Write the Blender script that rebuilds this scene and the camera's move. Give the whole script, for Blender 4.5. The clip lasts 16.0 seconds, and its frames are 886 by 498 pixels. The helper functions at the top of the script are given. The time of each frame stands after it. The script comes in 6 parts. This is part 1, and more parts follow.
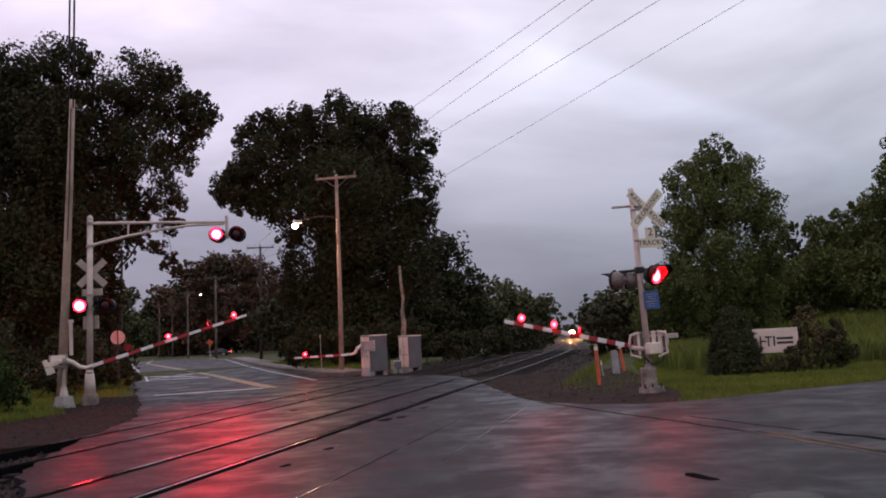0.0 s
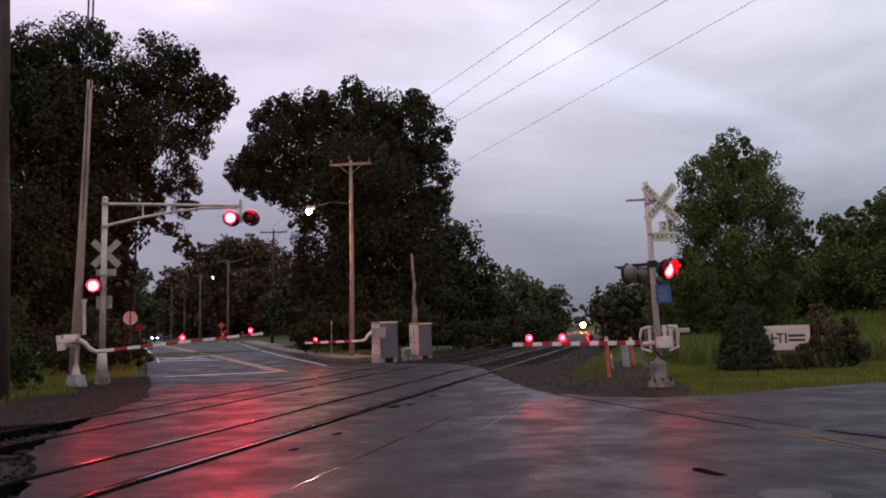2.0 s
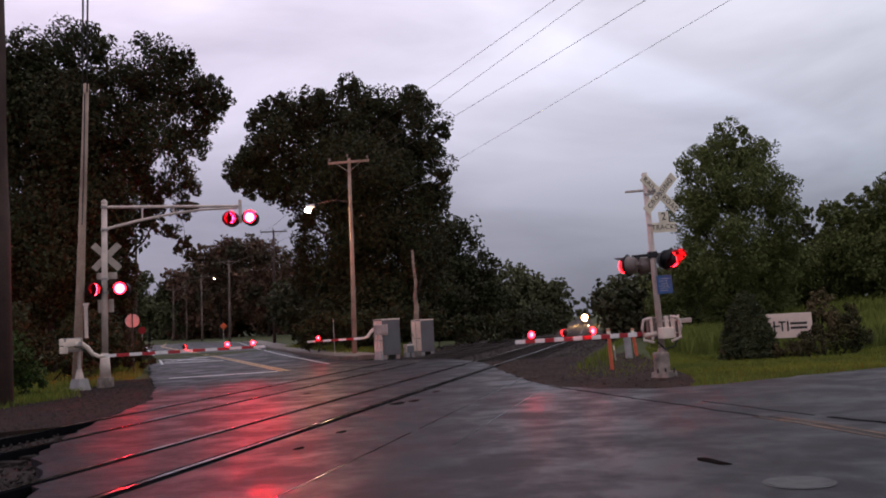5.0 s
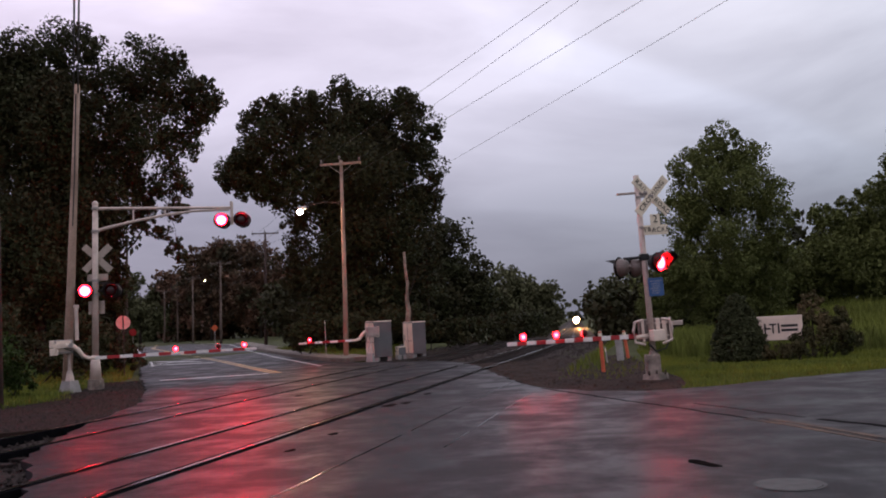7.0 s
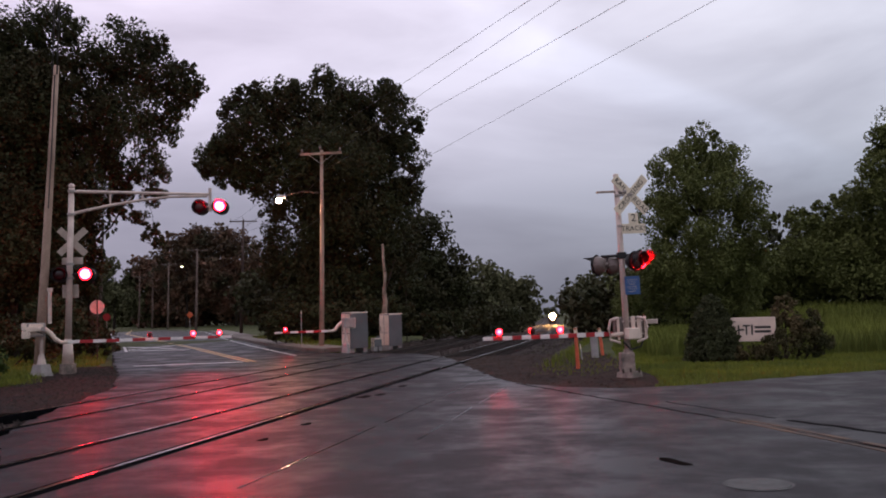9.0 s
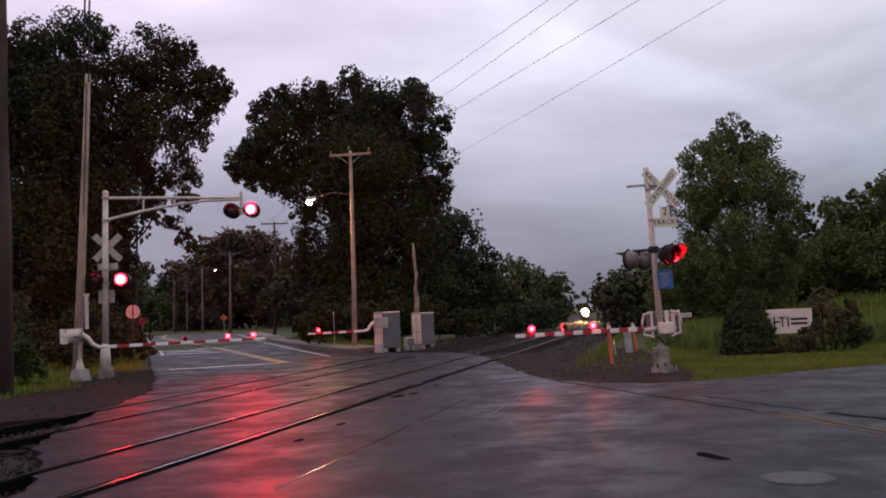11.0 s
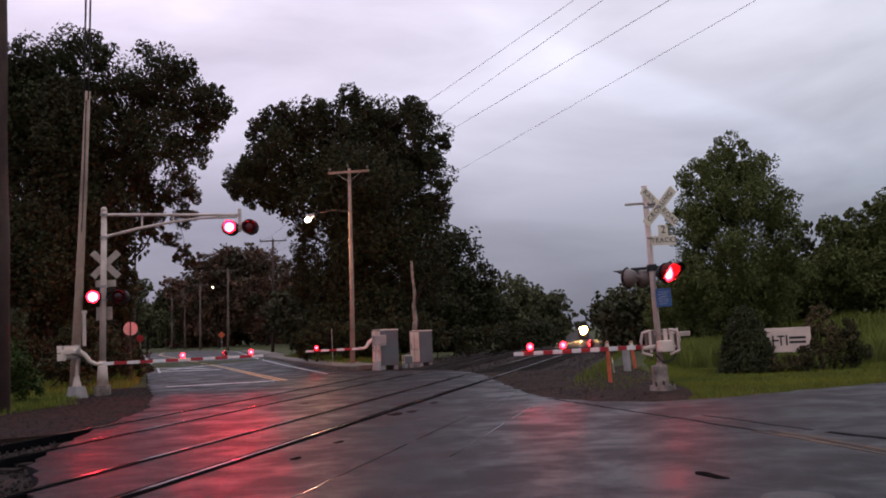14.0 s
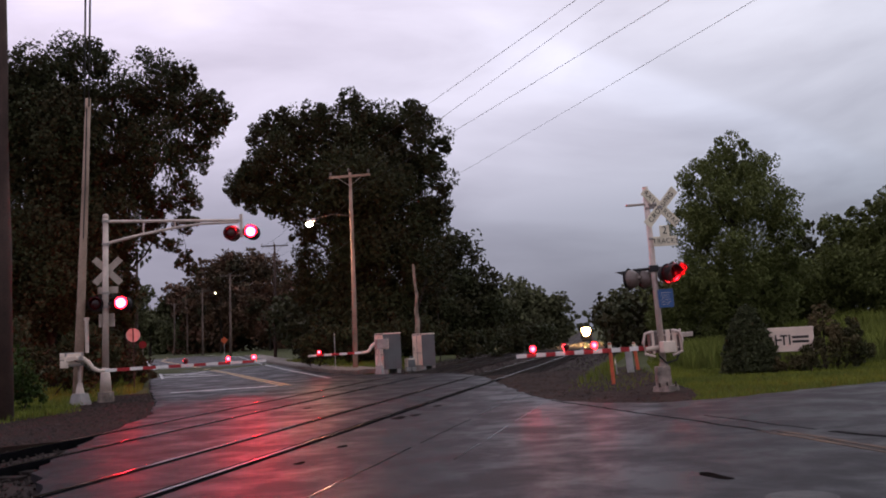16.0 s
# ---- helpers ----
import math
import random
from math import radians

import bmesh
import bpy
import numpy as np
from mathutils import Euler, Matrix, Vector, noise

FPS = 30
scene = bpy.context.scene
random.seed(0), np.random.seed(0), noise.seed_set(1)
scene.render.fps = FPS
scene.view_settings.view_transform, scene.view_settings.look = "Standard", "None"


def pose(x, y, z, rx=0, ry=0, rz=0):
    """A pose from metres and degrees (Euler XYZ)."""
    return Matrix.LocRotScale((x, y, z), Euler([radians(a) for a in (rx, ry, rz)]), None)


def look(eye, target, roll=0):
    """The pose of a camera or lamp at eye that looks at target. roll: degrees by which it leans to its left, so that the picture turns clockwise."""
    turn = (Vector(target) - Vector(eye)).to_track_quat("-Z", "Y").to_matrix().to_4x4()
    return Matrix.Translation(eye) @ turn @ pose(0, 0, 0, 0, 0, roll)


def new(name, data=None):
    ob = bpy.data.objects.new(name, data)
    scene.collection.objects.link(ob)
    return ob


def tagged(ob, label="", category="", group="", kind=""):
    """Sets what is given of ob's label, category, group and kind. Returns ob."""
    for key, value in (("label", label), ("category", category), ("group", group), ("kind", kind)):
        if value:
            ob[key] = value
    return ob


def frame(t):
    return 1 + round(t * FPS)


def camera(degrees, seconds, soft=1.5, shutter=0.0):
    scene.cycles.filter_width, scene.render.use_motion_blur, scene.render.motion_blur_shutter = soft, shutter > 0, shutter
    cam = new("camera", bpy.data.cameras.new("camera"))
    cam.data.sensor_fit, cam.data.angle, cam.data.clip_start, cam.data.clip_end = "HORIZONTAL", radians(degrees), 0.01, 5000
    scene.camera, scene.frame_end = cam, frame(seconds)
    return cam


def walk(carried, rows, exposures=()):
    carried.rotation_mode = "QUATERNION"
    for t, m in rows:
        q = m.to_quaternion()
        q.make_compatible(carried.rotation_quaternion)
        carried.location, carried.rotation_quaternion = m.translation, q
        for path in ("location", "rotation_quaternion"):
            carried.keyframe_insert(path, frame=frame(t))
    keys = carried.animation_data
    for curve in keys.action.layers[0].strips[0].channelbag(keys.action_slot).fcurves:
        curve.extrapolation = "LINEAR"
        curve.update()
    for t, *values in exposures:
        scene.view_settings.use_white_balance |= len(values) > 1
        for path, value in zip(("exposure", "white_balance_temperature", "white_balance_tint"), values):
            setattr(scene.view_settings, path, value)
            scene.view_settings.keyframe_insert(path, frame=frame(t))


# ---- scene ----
# ---- camera ----
EYE_HEIGHT = 1.678


def hand_held(yaw, pitch, roll):
    """The pose of the camera at its one standpoint."""
    return pose(0, 0, EYE_HEIGHT, 90 + pitch, 0, yaw) @ pose(0, 0, 0, 0, 0, roll)


cam = camera(51.6, 16.0, soft=1.9)
walk(cam, [(t, hand_held(yaw, pitch, roll)) for t, yaw, pitch, roll in (
    (0, -0.835, 5.313, -3.322),
    (0.5, -0.527, 5.299, -2.763),
    (1, -0.21, 5.141, -2.445),
    (1.5, -0.148, 4.922, -0.948),
    (2, -0.013, 4.645, -1.868),
    (2.5, 0.017, 4.52, -2.699),
    (3, 0.035, 4.497, -2.993),
    (3.5, -0.005, 4.534, -2.812),
    (4, -0.133, 4.532, -3.078),
    (6.3, 0.089, 4.153, -3.16),
    (6.5, -0.198, 4.338, -3.304),
    (7, -0.498, 4.477, -3.118),
    (7.5, -0.497, 4.464, -3.126),
    (8, -1.001, 4.791, -1.865),
    (8.5, -3.445, 4.924, -1.594),
    (9, -1.827, 3.995, -1.639),
    (9.2, -1.048, 3.668, -1.608),
    (11.5, 0.096, 4.117, -2.766),
    (12, -0.222, 4.292, -2.618),
    (12.5, -0.161, 4.508, -2.593),
    (13, -0.039, 4.813, -2.646),
    (13.5, -0.059, 4.984, -2.365),
    (14, -0.061, 5.054, -2.617),
    (14.5, -0.029, 5.164, -2.882),
    (15, -0.029, 5.271, -2.891),
    (15.5, -0.047, 5.312, -3.047),
    (16, 0.029, 5.251, -3.226),
)])

# ---- world and light ----
world = bpy.data.worlds.new("overcast_evening")
scene.world = world
world.use_nodes = True
wn, wl = world.node_tree.nodes, world.node_tree.links
wn.clear()


def wnode(kind, **values):
    n = wn.new(kind)
    for k, v in values.items():
        n.inputs[k].default_value = v
    return n


sky = wn.new("ShaderNodeTexSky")
sky.sky_type = "NISHITA"
sky.sun_disc = False
sky.sun_elevation, sky.sun_rotation = radians(4), radians(120)
coord = wn.new("ShaderNodeTexCoord")
split = wn.new("ShaderNodeSeparateXYZ")
wl.new(coord.outputs["Generated"], split.inputs[0])
# cloud cover: darker towards the horizon, paler overhead
height = wn.new("ShaderNodeValToRGB")
wl.new(split.outputs["Z"], height.inputs["Fac"])
ramp = height.color_ramp
ramp.elements[0].position, ramp.elements[0].color = 0.0, (0.205, 0.205, 0.255, 1)
ramp.elements[1].position, ramp.elements[1].color = 0.34, (0.86, 0.80, 0.93, 1)
e = ramp.elements.new(0.12)
e.color = (0.38, 0.375, 0.455, 1)
e = ramp.elements.new(0.22)
e.color = (0.66, 0.63, 0.745, 1)
# cloud banks and wisps, drawn out sideways
stretch = wnode("ShaderNodeMapping")
stretch.inputs["Scale"].default_value = (1.6, 1.6, 5.2)
stretch.inputs["Rotation"].default_value = (0, radians(-16), 0)
wl.new(coord.outputs["Generated"], stretch.inputs[0])
banks = wnode("ShaderNodeTexNoise", Scale=2.1, Detail=6.0, Roughness=0.5, Distortion=0.35)
wl.new(stretch.outputs[0], banks.inputs["Vector"])
bank_ramp = wn.new("ShaderNodeValToRGB")
bank_ramp.color_ramp.elements[0].position, bank_ramp.color_ramp.elements[0].color = 0.34, (0.86, 0.87, 0.90, 1)
bank_ramp.color_ramp.elements[1].position, bank_ramp.color_ramp.elements[1].color = 0.66, (1.22, 1.24, 1.25, 1)
wl.new(banks.outputs["Fac"], bank_ramp.inputs["Fac"])
cover = wn.new("ShaderNodeMix")
cover.data_type, cover.blend_type = "RGBA", "MULTIPLY"
cover.inputs[0].default_value = 1.0
wl.new(height.outputs["Color"], cover.inputs[6])
wl.new(bank_ramp.outputs["Color"], cover.inputs[7])
# a pinker west and a cooler east
side = wn.new("ShaderNodeMath")
side.operation = "ADD"
side.inputs[1].default_value = 0.5
wl.new(split.outputs["X"], side.inputs[0])
tint = wn.new("ShaderNodeValToRGB")
tint.color_ramp.elements[0].color = (1.07, 0.985, 1.05, 1)
tint.color_ramp.elements[1].color = (0.94, 1.0, 0.985, 1)
wl.new(side.outputs[0], tint.inputs["Fac"])
tinted = wn.new("ShaderNodeMix")
tinted.data_type, tinted.blend_type = "RGBA", "MULTIPLY"
tinted.inputs[0].default_value = 1.0
wl.new(cover.outputs[2], tinted.inputs[6])
wl.new(tint.outputs["Color"], tinted.inputs[7])
# a pale break along the edge of a cloud bank in the north-east


def along(direction):
    d = wn.new("ShaderNodeVectorMath")
    d.operation = "DOT_PRODUCT"
    d.inputs[1].default_value = direction
    wl.new(coord.outputs["Generated"], d.inputs[0])
    return d.outputs["Value"]


ragged_edge = wn.new("ShaderNodeMath")
ragged_edge.operation = "MULTIPLY_ADD"
ragged_edge.inputs[1].default_value = 0.05
wl.new(banks.outputs["Fac"], ragged_edge.inputs[0])
wl.new(along((0.3888, -0.3231, 0.8628)), ragged_edge.inputs[2])
edge = wn.new("ShaderNodeMapRange")
edge.inputs[1].default_value, edge.inputs[2].default_value = -0.075, 0.125
wl.new(ragged_edge.outputs[0], edge.inputs[0])
rift = wn.new("ShaderNodeValToRGB")
rift.color_ramp.interpolation = "EASE"
rift.color_ramp.elements[0].position, rift.color_ramp.elements[0].color = 0.15, (1.0, 1.0, 1.0, 1)
rift.color_ramp.elements[1].position, rift.color_ramp.elements[1].color = 0.9, (0.97, 0.97, 0.96, 1)
e = rift.color_ramp.elements.new(0.50)
e.color = (1.085, 1.105, 1.11, 1)
e = rift.color_ramp.elements.new(0.60)
e.color = (0.965, 0.97, 0.965, 1)
wl.new(edge.outputs[0], rift.inputs["Fac"])
reach = wn.new("ShaderNodeMapRange")
reach.interpolation_type = "SMOOTHSTEP"
reach.inputs[1].default_value, reach.inputs[2].default_value = 0.965, 0.995
wl.new(along((0.2632, 0.9367, 0.2308)), reach.inputs[0])
rifted = wn.new("ShaderNodeMix")
rifted.data_type, rifted.blend_type = "RGBA", "MULTIPLY"
wl.new(reach.outputs[0], rifted.inputs[0])
wl.new(tinted.outputs[2], rifted.inputs[6])
wl.new(rift.outputs["Color"], rifted.inputs[7])
veil = wn.new("ShaderNodeMix")
veil.data_type = "RGBA"
veil.inputs[0].default_value = 0.96
dim = wn.new("ShaderNodeMix")
dim.data_type, dim.blend_type = "RGBA", "MULTIPLY"
dim.inputs[0].default_value = 1.0
dim.inputs[7].default_value = (0.1, 0.1, 0.1, 1)
wl.new(sky.outputs[0], dim.inputs[6])
wl.new(dim.outputs[2], veil.inputs[6])
wl.new(rifted.outputs[2], veil.inputs[7])
back = wnode("ShaderNodeBackground", Strength=1.0)
wl.new(veil.outputs[2], back.inputs["Color"])
out = wn.new("ShaderNodeOutputWorld")
wl.new(back.outputs[0], out.inputs["Surface"])

sun_data = bpy.data.lights.new("sun", "SUN")
sun_data.energy, sun_data.angle, sun_data.color = 0.12, radians(40), (1.0, 0.95, 0.92)
sun = new("sun", sun_data)
sun.matrix_world = look((0, 0, 60), (-20, -40, 0))
scene.view_settings.exposure = 0.0


# ---- materials ----
def material(name, colour, rough=0.6, metal=0.0, vary=0.25, scale=3.0, fine=40.0, bump=0.2, second=None, rough_vary=0.1,
             emit=0.0, per_piece=0.0, bump_size=0.01, spec=0.5):
    """A surface with stains at one scale and grain at another, in metres."""
    m = bpy.data.materials.new(name)
    m.use_nodes = True
    nodes, links = m.node_tree.nodes, m.node_tree.links
    bsdf = nodes["Principled BSDF"]
    place = nodes.new("ShaderNodeTexCoord")
    big, small = nodes.new("ShaderNodeTexNoise"), nodes.new("ShaderNodeTexNoise")
    for n, s in ((big, scale), (small, fine)):
        n.inputs["Scale"].default_value, n.inputs["Detail"].default_value = s, 5
        links.new(place.outputs["Object"], n.inputs["Vector"])
    mix = nodes.new("ShaderNodeMix")
    mix.data_type = "RGBA"
    other = second or tuple(c * (1 - vary) for c in colour)
    mix.inputs[6].default_value, mix.inputs[7].default_value = (*colour, 1), (*other, 1)
    sharpen = nodes.new("ShaderNodeMapRange")
    sharpen.inputs[1].default_value, sharpen.inputs[2].default_value = 0.35, 0.65
    links.new(big.outputs["Fac"], sharpen.inputs[0])
    links.new(sharpen.outputs[0], mix.inputs[0])
    grain = nodes.new("ShaderNodeMix")
    grain.data_type, grain.blend_type = "RGBA", "MULTIPLY"
    grain.inputs[0].default_value = min(1, vary * 1.6)
    links.new(mix.outputs[2], grain.inputs[6])
    links.new(small.outputs["Fac"], grain.inputs[7])
    bright = nodes.new("ShaderNodeHueSaturation")
    bright.inputs["Value"].default_value = 1 + vary * 0.7
    links.new(grain.outputs[2], bright.inputs["Color"])
    if per_piece:
        info, rng = nodes.new("ShaderNodeNewGeometry"), nodes.new("ShaderNodeMapRange")
        rng.inputs[3].default_value, rng.inputs[4].default_value = 1 - per_piece, 1 + per_piece
        links.new(info.outputs["Random Per Island"], rng.inputs[0])
        links.new(rng.outputs[0], bright.inputs["Value"])
    links.new(bright.outputs[0], bsdf.inputs["Base Color"])
    r = nodes.new("ShaderNodeMapRange")
    r.inputs[3].default_value, r.inputs[4].default_value = max(0.03, rough - rough_vary), min(1, rough + rough_vary)
    links.new(big.outputs["Fac"], r.inputs[0])
    links.new(r.outputs[0], bsdf.inputs["Roughness"])
    bsdf.inputs["Metallic"].default_value = metal
    bsdf.inputs["Specular IOR Level"].default_value = spec
    if bump:
        b = nodes.new("ShaderNodeBump")
        b.inputs["Strength"].default_value, b.inputs["Distance"].default_value = bump, bump_size
        links.new(small.outputs["Fac"], b.inputs["Height"])
        links.new(b.outputs[0], bsdf.inputs["Normal"])
    if emit:
        bsdf.inputs["Emission Color"].default_value = (*colour, 1)
        bsdf.inputs["Emission Strength"].default_value = emit
    return m


def glow(name, colour, strength):
    m = bpy.data.materials.new(name)
    m.use_nodes = True
    bsdf = m.node_tree.nodes["Principled BSDF"]
    bsdf.inputs["Base Color"].default_value = (*[0.3 * c for c in colour], 1)
    bsdf.inputs["Emission Color"].default_value = (*colour, 1)
    bsdf.inputs["Emission Strength"].default_value = strength
    return m


def wet_asphalt(name):
    """Worn asphalt after rain: damp grain, smooth wet films and paler dry patches."""
    m = material(name, (0.023, 0.0180, 0.0205), rough=0.5, vary=0.35, scale=0.45, fine=55, bump=0.35, second=(0.016, 0.016, 0.018), spec=0.11)
    nodes, links = m.node_tree.nodes, m.node_tree.links
    bsdf = nodes["Principled BSDF"]
    place = nodes["Texture Coordinate"]
    film = nodes.new("ShaderNodeTexNoise")
    film.inputs["Scale"].default_value, film.inputs["Detail"].default_value, film.inputs["Distortion"].default_value = 0.75, 9, 0.2
    film.inputs["Roughness"].default_value = 0.66
    links.new(place.outputs["Object"], film.inputs["Vector"])
    wet = nodes.new("ShaderNodeValToRGB")
    wet.color_ramp.elements[0].position, wet.color_ramp.elements[0].color = 0.40, (0.37, 0.37, 0.37, 1)
    wet.color_ramp.elements[1].position, wet.color_ramp.elements[1].color = 0.58, (0.60, 0.60, 0.60, 1)
    links.new(film.outputs["Fac"], wet.inputs["Fac"])
    links.new(wet.outputs["Color"], bsdf.inputs["Roughness"])
    strength = nodes.new("ShaderNodeMapRange")
    strength.inputs[1].default_value, strength.inputs[2].default_value = 0.36, 0.62
    strength.inputs[3].default_value, strength.inputs[4].default_value = 0.08, 0.45
    links.new(film.outputs["Fac"], strength.inputs[0])
    links.new(strength.outputs[0], nodes["Bump"].inputs["Strength"])
    return m


ASPHALT = wet_asphalt("wet_asphalt")
CRACK = material("tar_seam", (0.010, 0.010, 0.010), rough=0.95, spec=0.0, vary=0.3, scale=6, fine=50, bump=0.2)
WET_SEAM = material("water_filled_joint", (0.014, 0.013, 0.013), rough=0.16, vary=0.3, scale=5, fine=40, bump=0.15, spec=0.5)
WHITE_LINE = material("worn_white_paint", (0.82, 0.82, 0.80), rough=0.45, vary=0.5, scale=2.5, fine=25, bump=0.2, second=(0.55, 0.55, 0.54))
YELLOW_LINE = material("worn_yellow_paint", (0.66, 0.38, 0.09), rough=0.45, vary=0.5, scale=2.0, fine=25, bump=0.2, second=(0.36, 0.22, 0.07))
FADED_LINE = material("faded_yellow_paint", (0.15, 0.085, 0.045), rough=0.55, spec=0.12, vary=0.5, scale=2.2, fine=18, bump=0.3, second=(0.024, 0.022, 0.022))
SOIL = material("grassy_soil", (0.062, 0.070, 0.018), rough=0.9, vary=0.35, scale=0.35, fine=14, bump=0.5, second=(0.040, 0.046, 0.014), bump_size=0.05, spec=0.2)
CINDER = material("dark_cinder_verge", (0.019, 0.015, 0.014), rough=0.9, vary=0.4, scale=0.8, fine=30, bump=0.7, second=(0.034, 0.021, 0.016), bump_size=0.05, spec=0.08)
CINDER_BROWN = material("brown_cinder_verge", (0.048, 0.030, 0.022), rough=0.9, vary=0.4, scale=1.1, fine=26, bump=0.7, second=(0.022, 0.017, 0.015), bump_size=0.05, spec=0.08)
BALLAST = material("track_ballast", (0.050, 0.038, 0.032), rough=0.85, vary=0.4, scale=0.9, fine=18, bump=0.9, second=(0.030, 0.022, 0.019), bump_size=0.06, spec=0.1)
STONE = material("ballast_stone", (0.046, 0.036, 0.032), rough=0.8, spec=0.1, vary=0.3, scale=3, fine=30, bump=0.3, per_piece=0.5)
STONE_BROWN = material("brown_verge_stone", (0.060, 0.040, 0.030), rough=0.8, spec=0.1, vary=0.3, scale=3, fine=30, bump=0.3, per_piece=0.5)
TIE = material("creosoted_tie", (0.020, 0.015, 0.013), rough=0.9, spec=0.1, vary=0.4, scale=4, fine=30, bump=0.4)
RAIL_SIDE = material("rusty_rail_side", (0.055, 0.035, 0.026), rough=0.65, metal=0.3, vary=0.3, scale=8, fine=50)
RAIL_TOP = material("polished_rail_head", (0.50, 0.48, 0.47), rough=0.17, metal=1.0, vary=0.15, scale=2, fine=60, bump=0.08, rough_vary=0.08)
RUBBER_SHADE = material("rubber_and_rail_shade", (0.007, 0.007, 0.008), rough=0.9, spec=0.0, vary=0.3, scale=5, fine=60, bump=0.3)
CONCRETE = material("grey_concrete", (0.36, 0.34, 0.32), rough=0.8, vary=0.3, scale=3, fine=40, bump=0.35)
STAINED = material("stained_concrete", (0.36, 0.29, 0.24), rough=0.8, vary=0.4, scale=4, fine=40, bump=0.4, second=(0.11, 0.09, 0.075))
KERB = material("stone_kerb", (0.19, 0.155, 0.125), rough=0.7, vary=0.3, scale=1.5, fine=30, bump=0.3)
STEEL = material("galvanised_steel", (0.40, 0.36, 0.33), rough=0.5, metal=0.25, vary=0.25, scale=4, fine=50, bump=0.1)
ALUMINIUM = material("silver_painted_mast", (0.68, 0.55, 0.47), rough=0.5, metal=0.1, vary=0.28, scale=2.5, fine=30, bump=0.12)
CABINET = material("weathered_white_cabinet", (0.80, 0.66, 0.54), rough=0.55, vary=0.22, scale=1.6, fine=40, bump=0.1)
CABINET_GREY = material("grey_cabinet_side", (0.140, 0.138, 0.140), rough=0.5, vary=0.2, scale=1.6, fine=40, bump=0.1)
BLACK = material("matt_black_paint", (0.007, 0.007, 0.007), rough=0.55, vary=0.3, scale=4, fine=50, bump=0.1)
WHITE_SIGN = material("white_sign_sheeting", (0.80, 0.70, 0.52), rough=0.5, vary=0.16, scale=3, fine=30, bump=0.05)
SIGN_BACK = material("dull_sign_back", (0.52, 0.43, 0.36), rough=0.5, metal=0.3, vary=0.25, scale=3, fine=30, bump=0.05)
SIGN_BLACK = material("black_sign_lettering", (0.02, 0.018, 0.016), rough=0.6, vary=0.2)
BLUE_SIGN = material("blue_sign_sheeting", (0.036, 0.105, 0.27), rough=0.45, vary=0.2, scale=4, fine=30, bump=0.05)
ORANGE_SIGN = material("orange_sign_sheeting", (0.50, 0.09, 0.02), rough=0.5, vary=0.15)
PALE_SIGN = material("pale_billboard", (0.78, 0.62, 0.50), rough=0.6, vary=0.14, scale=2, fine=30, bump=0.05)
ORANGE_POST = material("orange_marker_plastic", (0.62, 0.12, 0.05), rough=0.55, vary=0.25, scale=3, fine=30)
ARM_WHITE = material("white_reflective_band", (0.78, 0.74, 0.70), rough=0.5, vary=0.15, scale=3, fine=30, bump=0.05)
ARM_RED = material("red_reflective_band", (0.42, 0.016, 0.022), rough=0.5, vary=0.2, scale=3, fine=30, bump=0.05)
POLE_WOOD = material("weathered_pole_wood", (0.45, 0.315, 0.235), rough=0.85, vary=0.4, scale=1.2, fine=22, bump=0.5, second=(0.28, 0.19, 0.14))
POLE_DARK = material("dark_creosoted_pole", (0.075, 0.042, 0.032), rough=0.85, vary=0.4, scale=1.2, fine=22, bump=0.5)
POLE_FAR = material("grey_weathered_pole", (0.17, 0.12, 0.095), rough=0.85, vary=0.4, scale=1.2, fine=22, bump=0.5)
WIRE = material("black_cable", (0.010, 0.010, 0.011), rough=0.6, vary=0.2)
PORCELAIN = material("brown_insulator", (0.16, 0.12, 0.10), rough=0.3, vary=0.2)
BARK = material("dark_bark", (0.050, 0.038, 0.030), rough=0.9, vary=0.4, scale=3, fine=20, bump=0.8, bump_size=0.04, spec=0.2)
DEAD_WOOD = material("bleached_dead_wood", (0.33, 0.25, 0.19), rough=0.85, vary=0.4, scale=3, fine=20, bump=0.6, second=(0.16, 0.11, 0.08))
LEAF_DARK = material("dark_maple_leaves", (0.046, 0.054, 0.022), rough=0.6, vary=0.3, scale=0.4, fine=6, bump=0, per_piece=0.13, spec=0.08, second=(0.052, 0.046, 0.022))
LEAF_MID = material("green_maple_leaves", (0.125, 0.150, 0.046), rough=0.6, vary=0.3, scale=0.5, fine=6, bump=0, per_piece=0.2, spec=0.08, second=(0.138, 0.156, 0.048))
# leaf colour paled to carry the haze over distant trees
LEAF_FAR = material("distant_leaves_haze_paled", (0.125, 0.130, 0.066), rough=0.8, vary=0.3, scale=0.15, fine=3, bump=0, per_piece=0.3, spec=0.05)
# red signal light on the far trees, put into the leaf colour
LEAF_RED_LIT = material("leaves_tinted_red_lit", (0.175, 0.088, 0.055), rough=0.7, vary=0.3, scale=0.2, fine=4, bump=0, per_piece=0.4, spec=0.2, second=(0.045, 0.045, 0.022))
LEAF_BUSH = material("bright_shrub_leaves", (0.060, 0.095, 0.024), rough=0.6, vary=0.3, scale=0.8, fine=8, bump=0, per_piece=0.3, spec=0.08)
LEAF_BROWN = material("brownish_shrub_leaves", (0.140, 0.108, 0.052), rough=0.7, vary=0.3, scale=0.9, fine=8, bump=0, per_piece=0.3, spec=0.08, second=(0.04, 0.05, 0.02))
CONIFER = material("dark_conifer_needles", (0.074, 0.084, 0.034), rough=0.7, vary=0.3, scale=1.5, fine=12, bump=0, per_piece=0.45, spec=0.2)
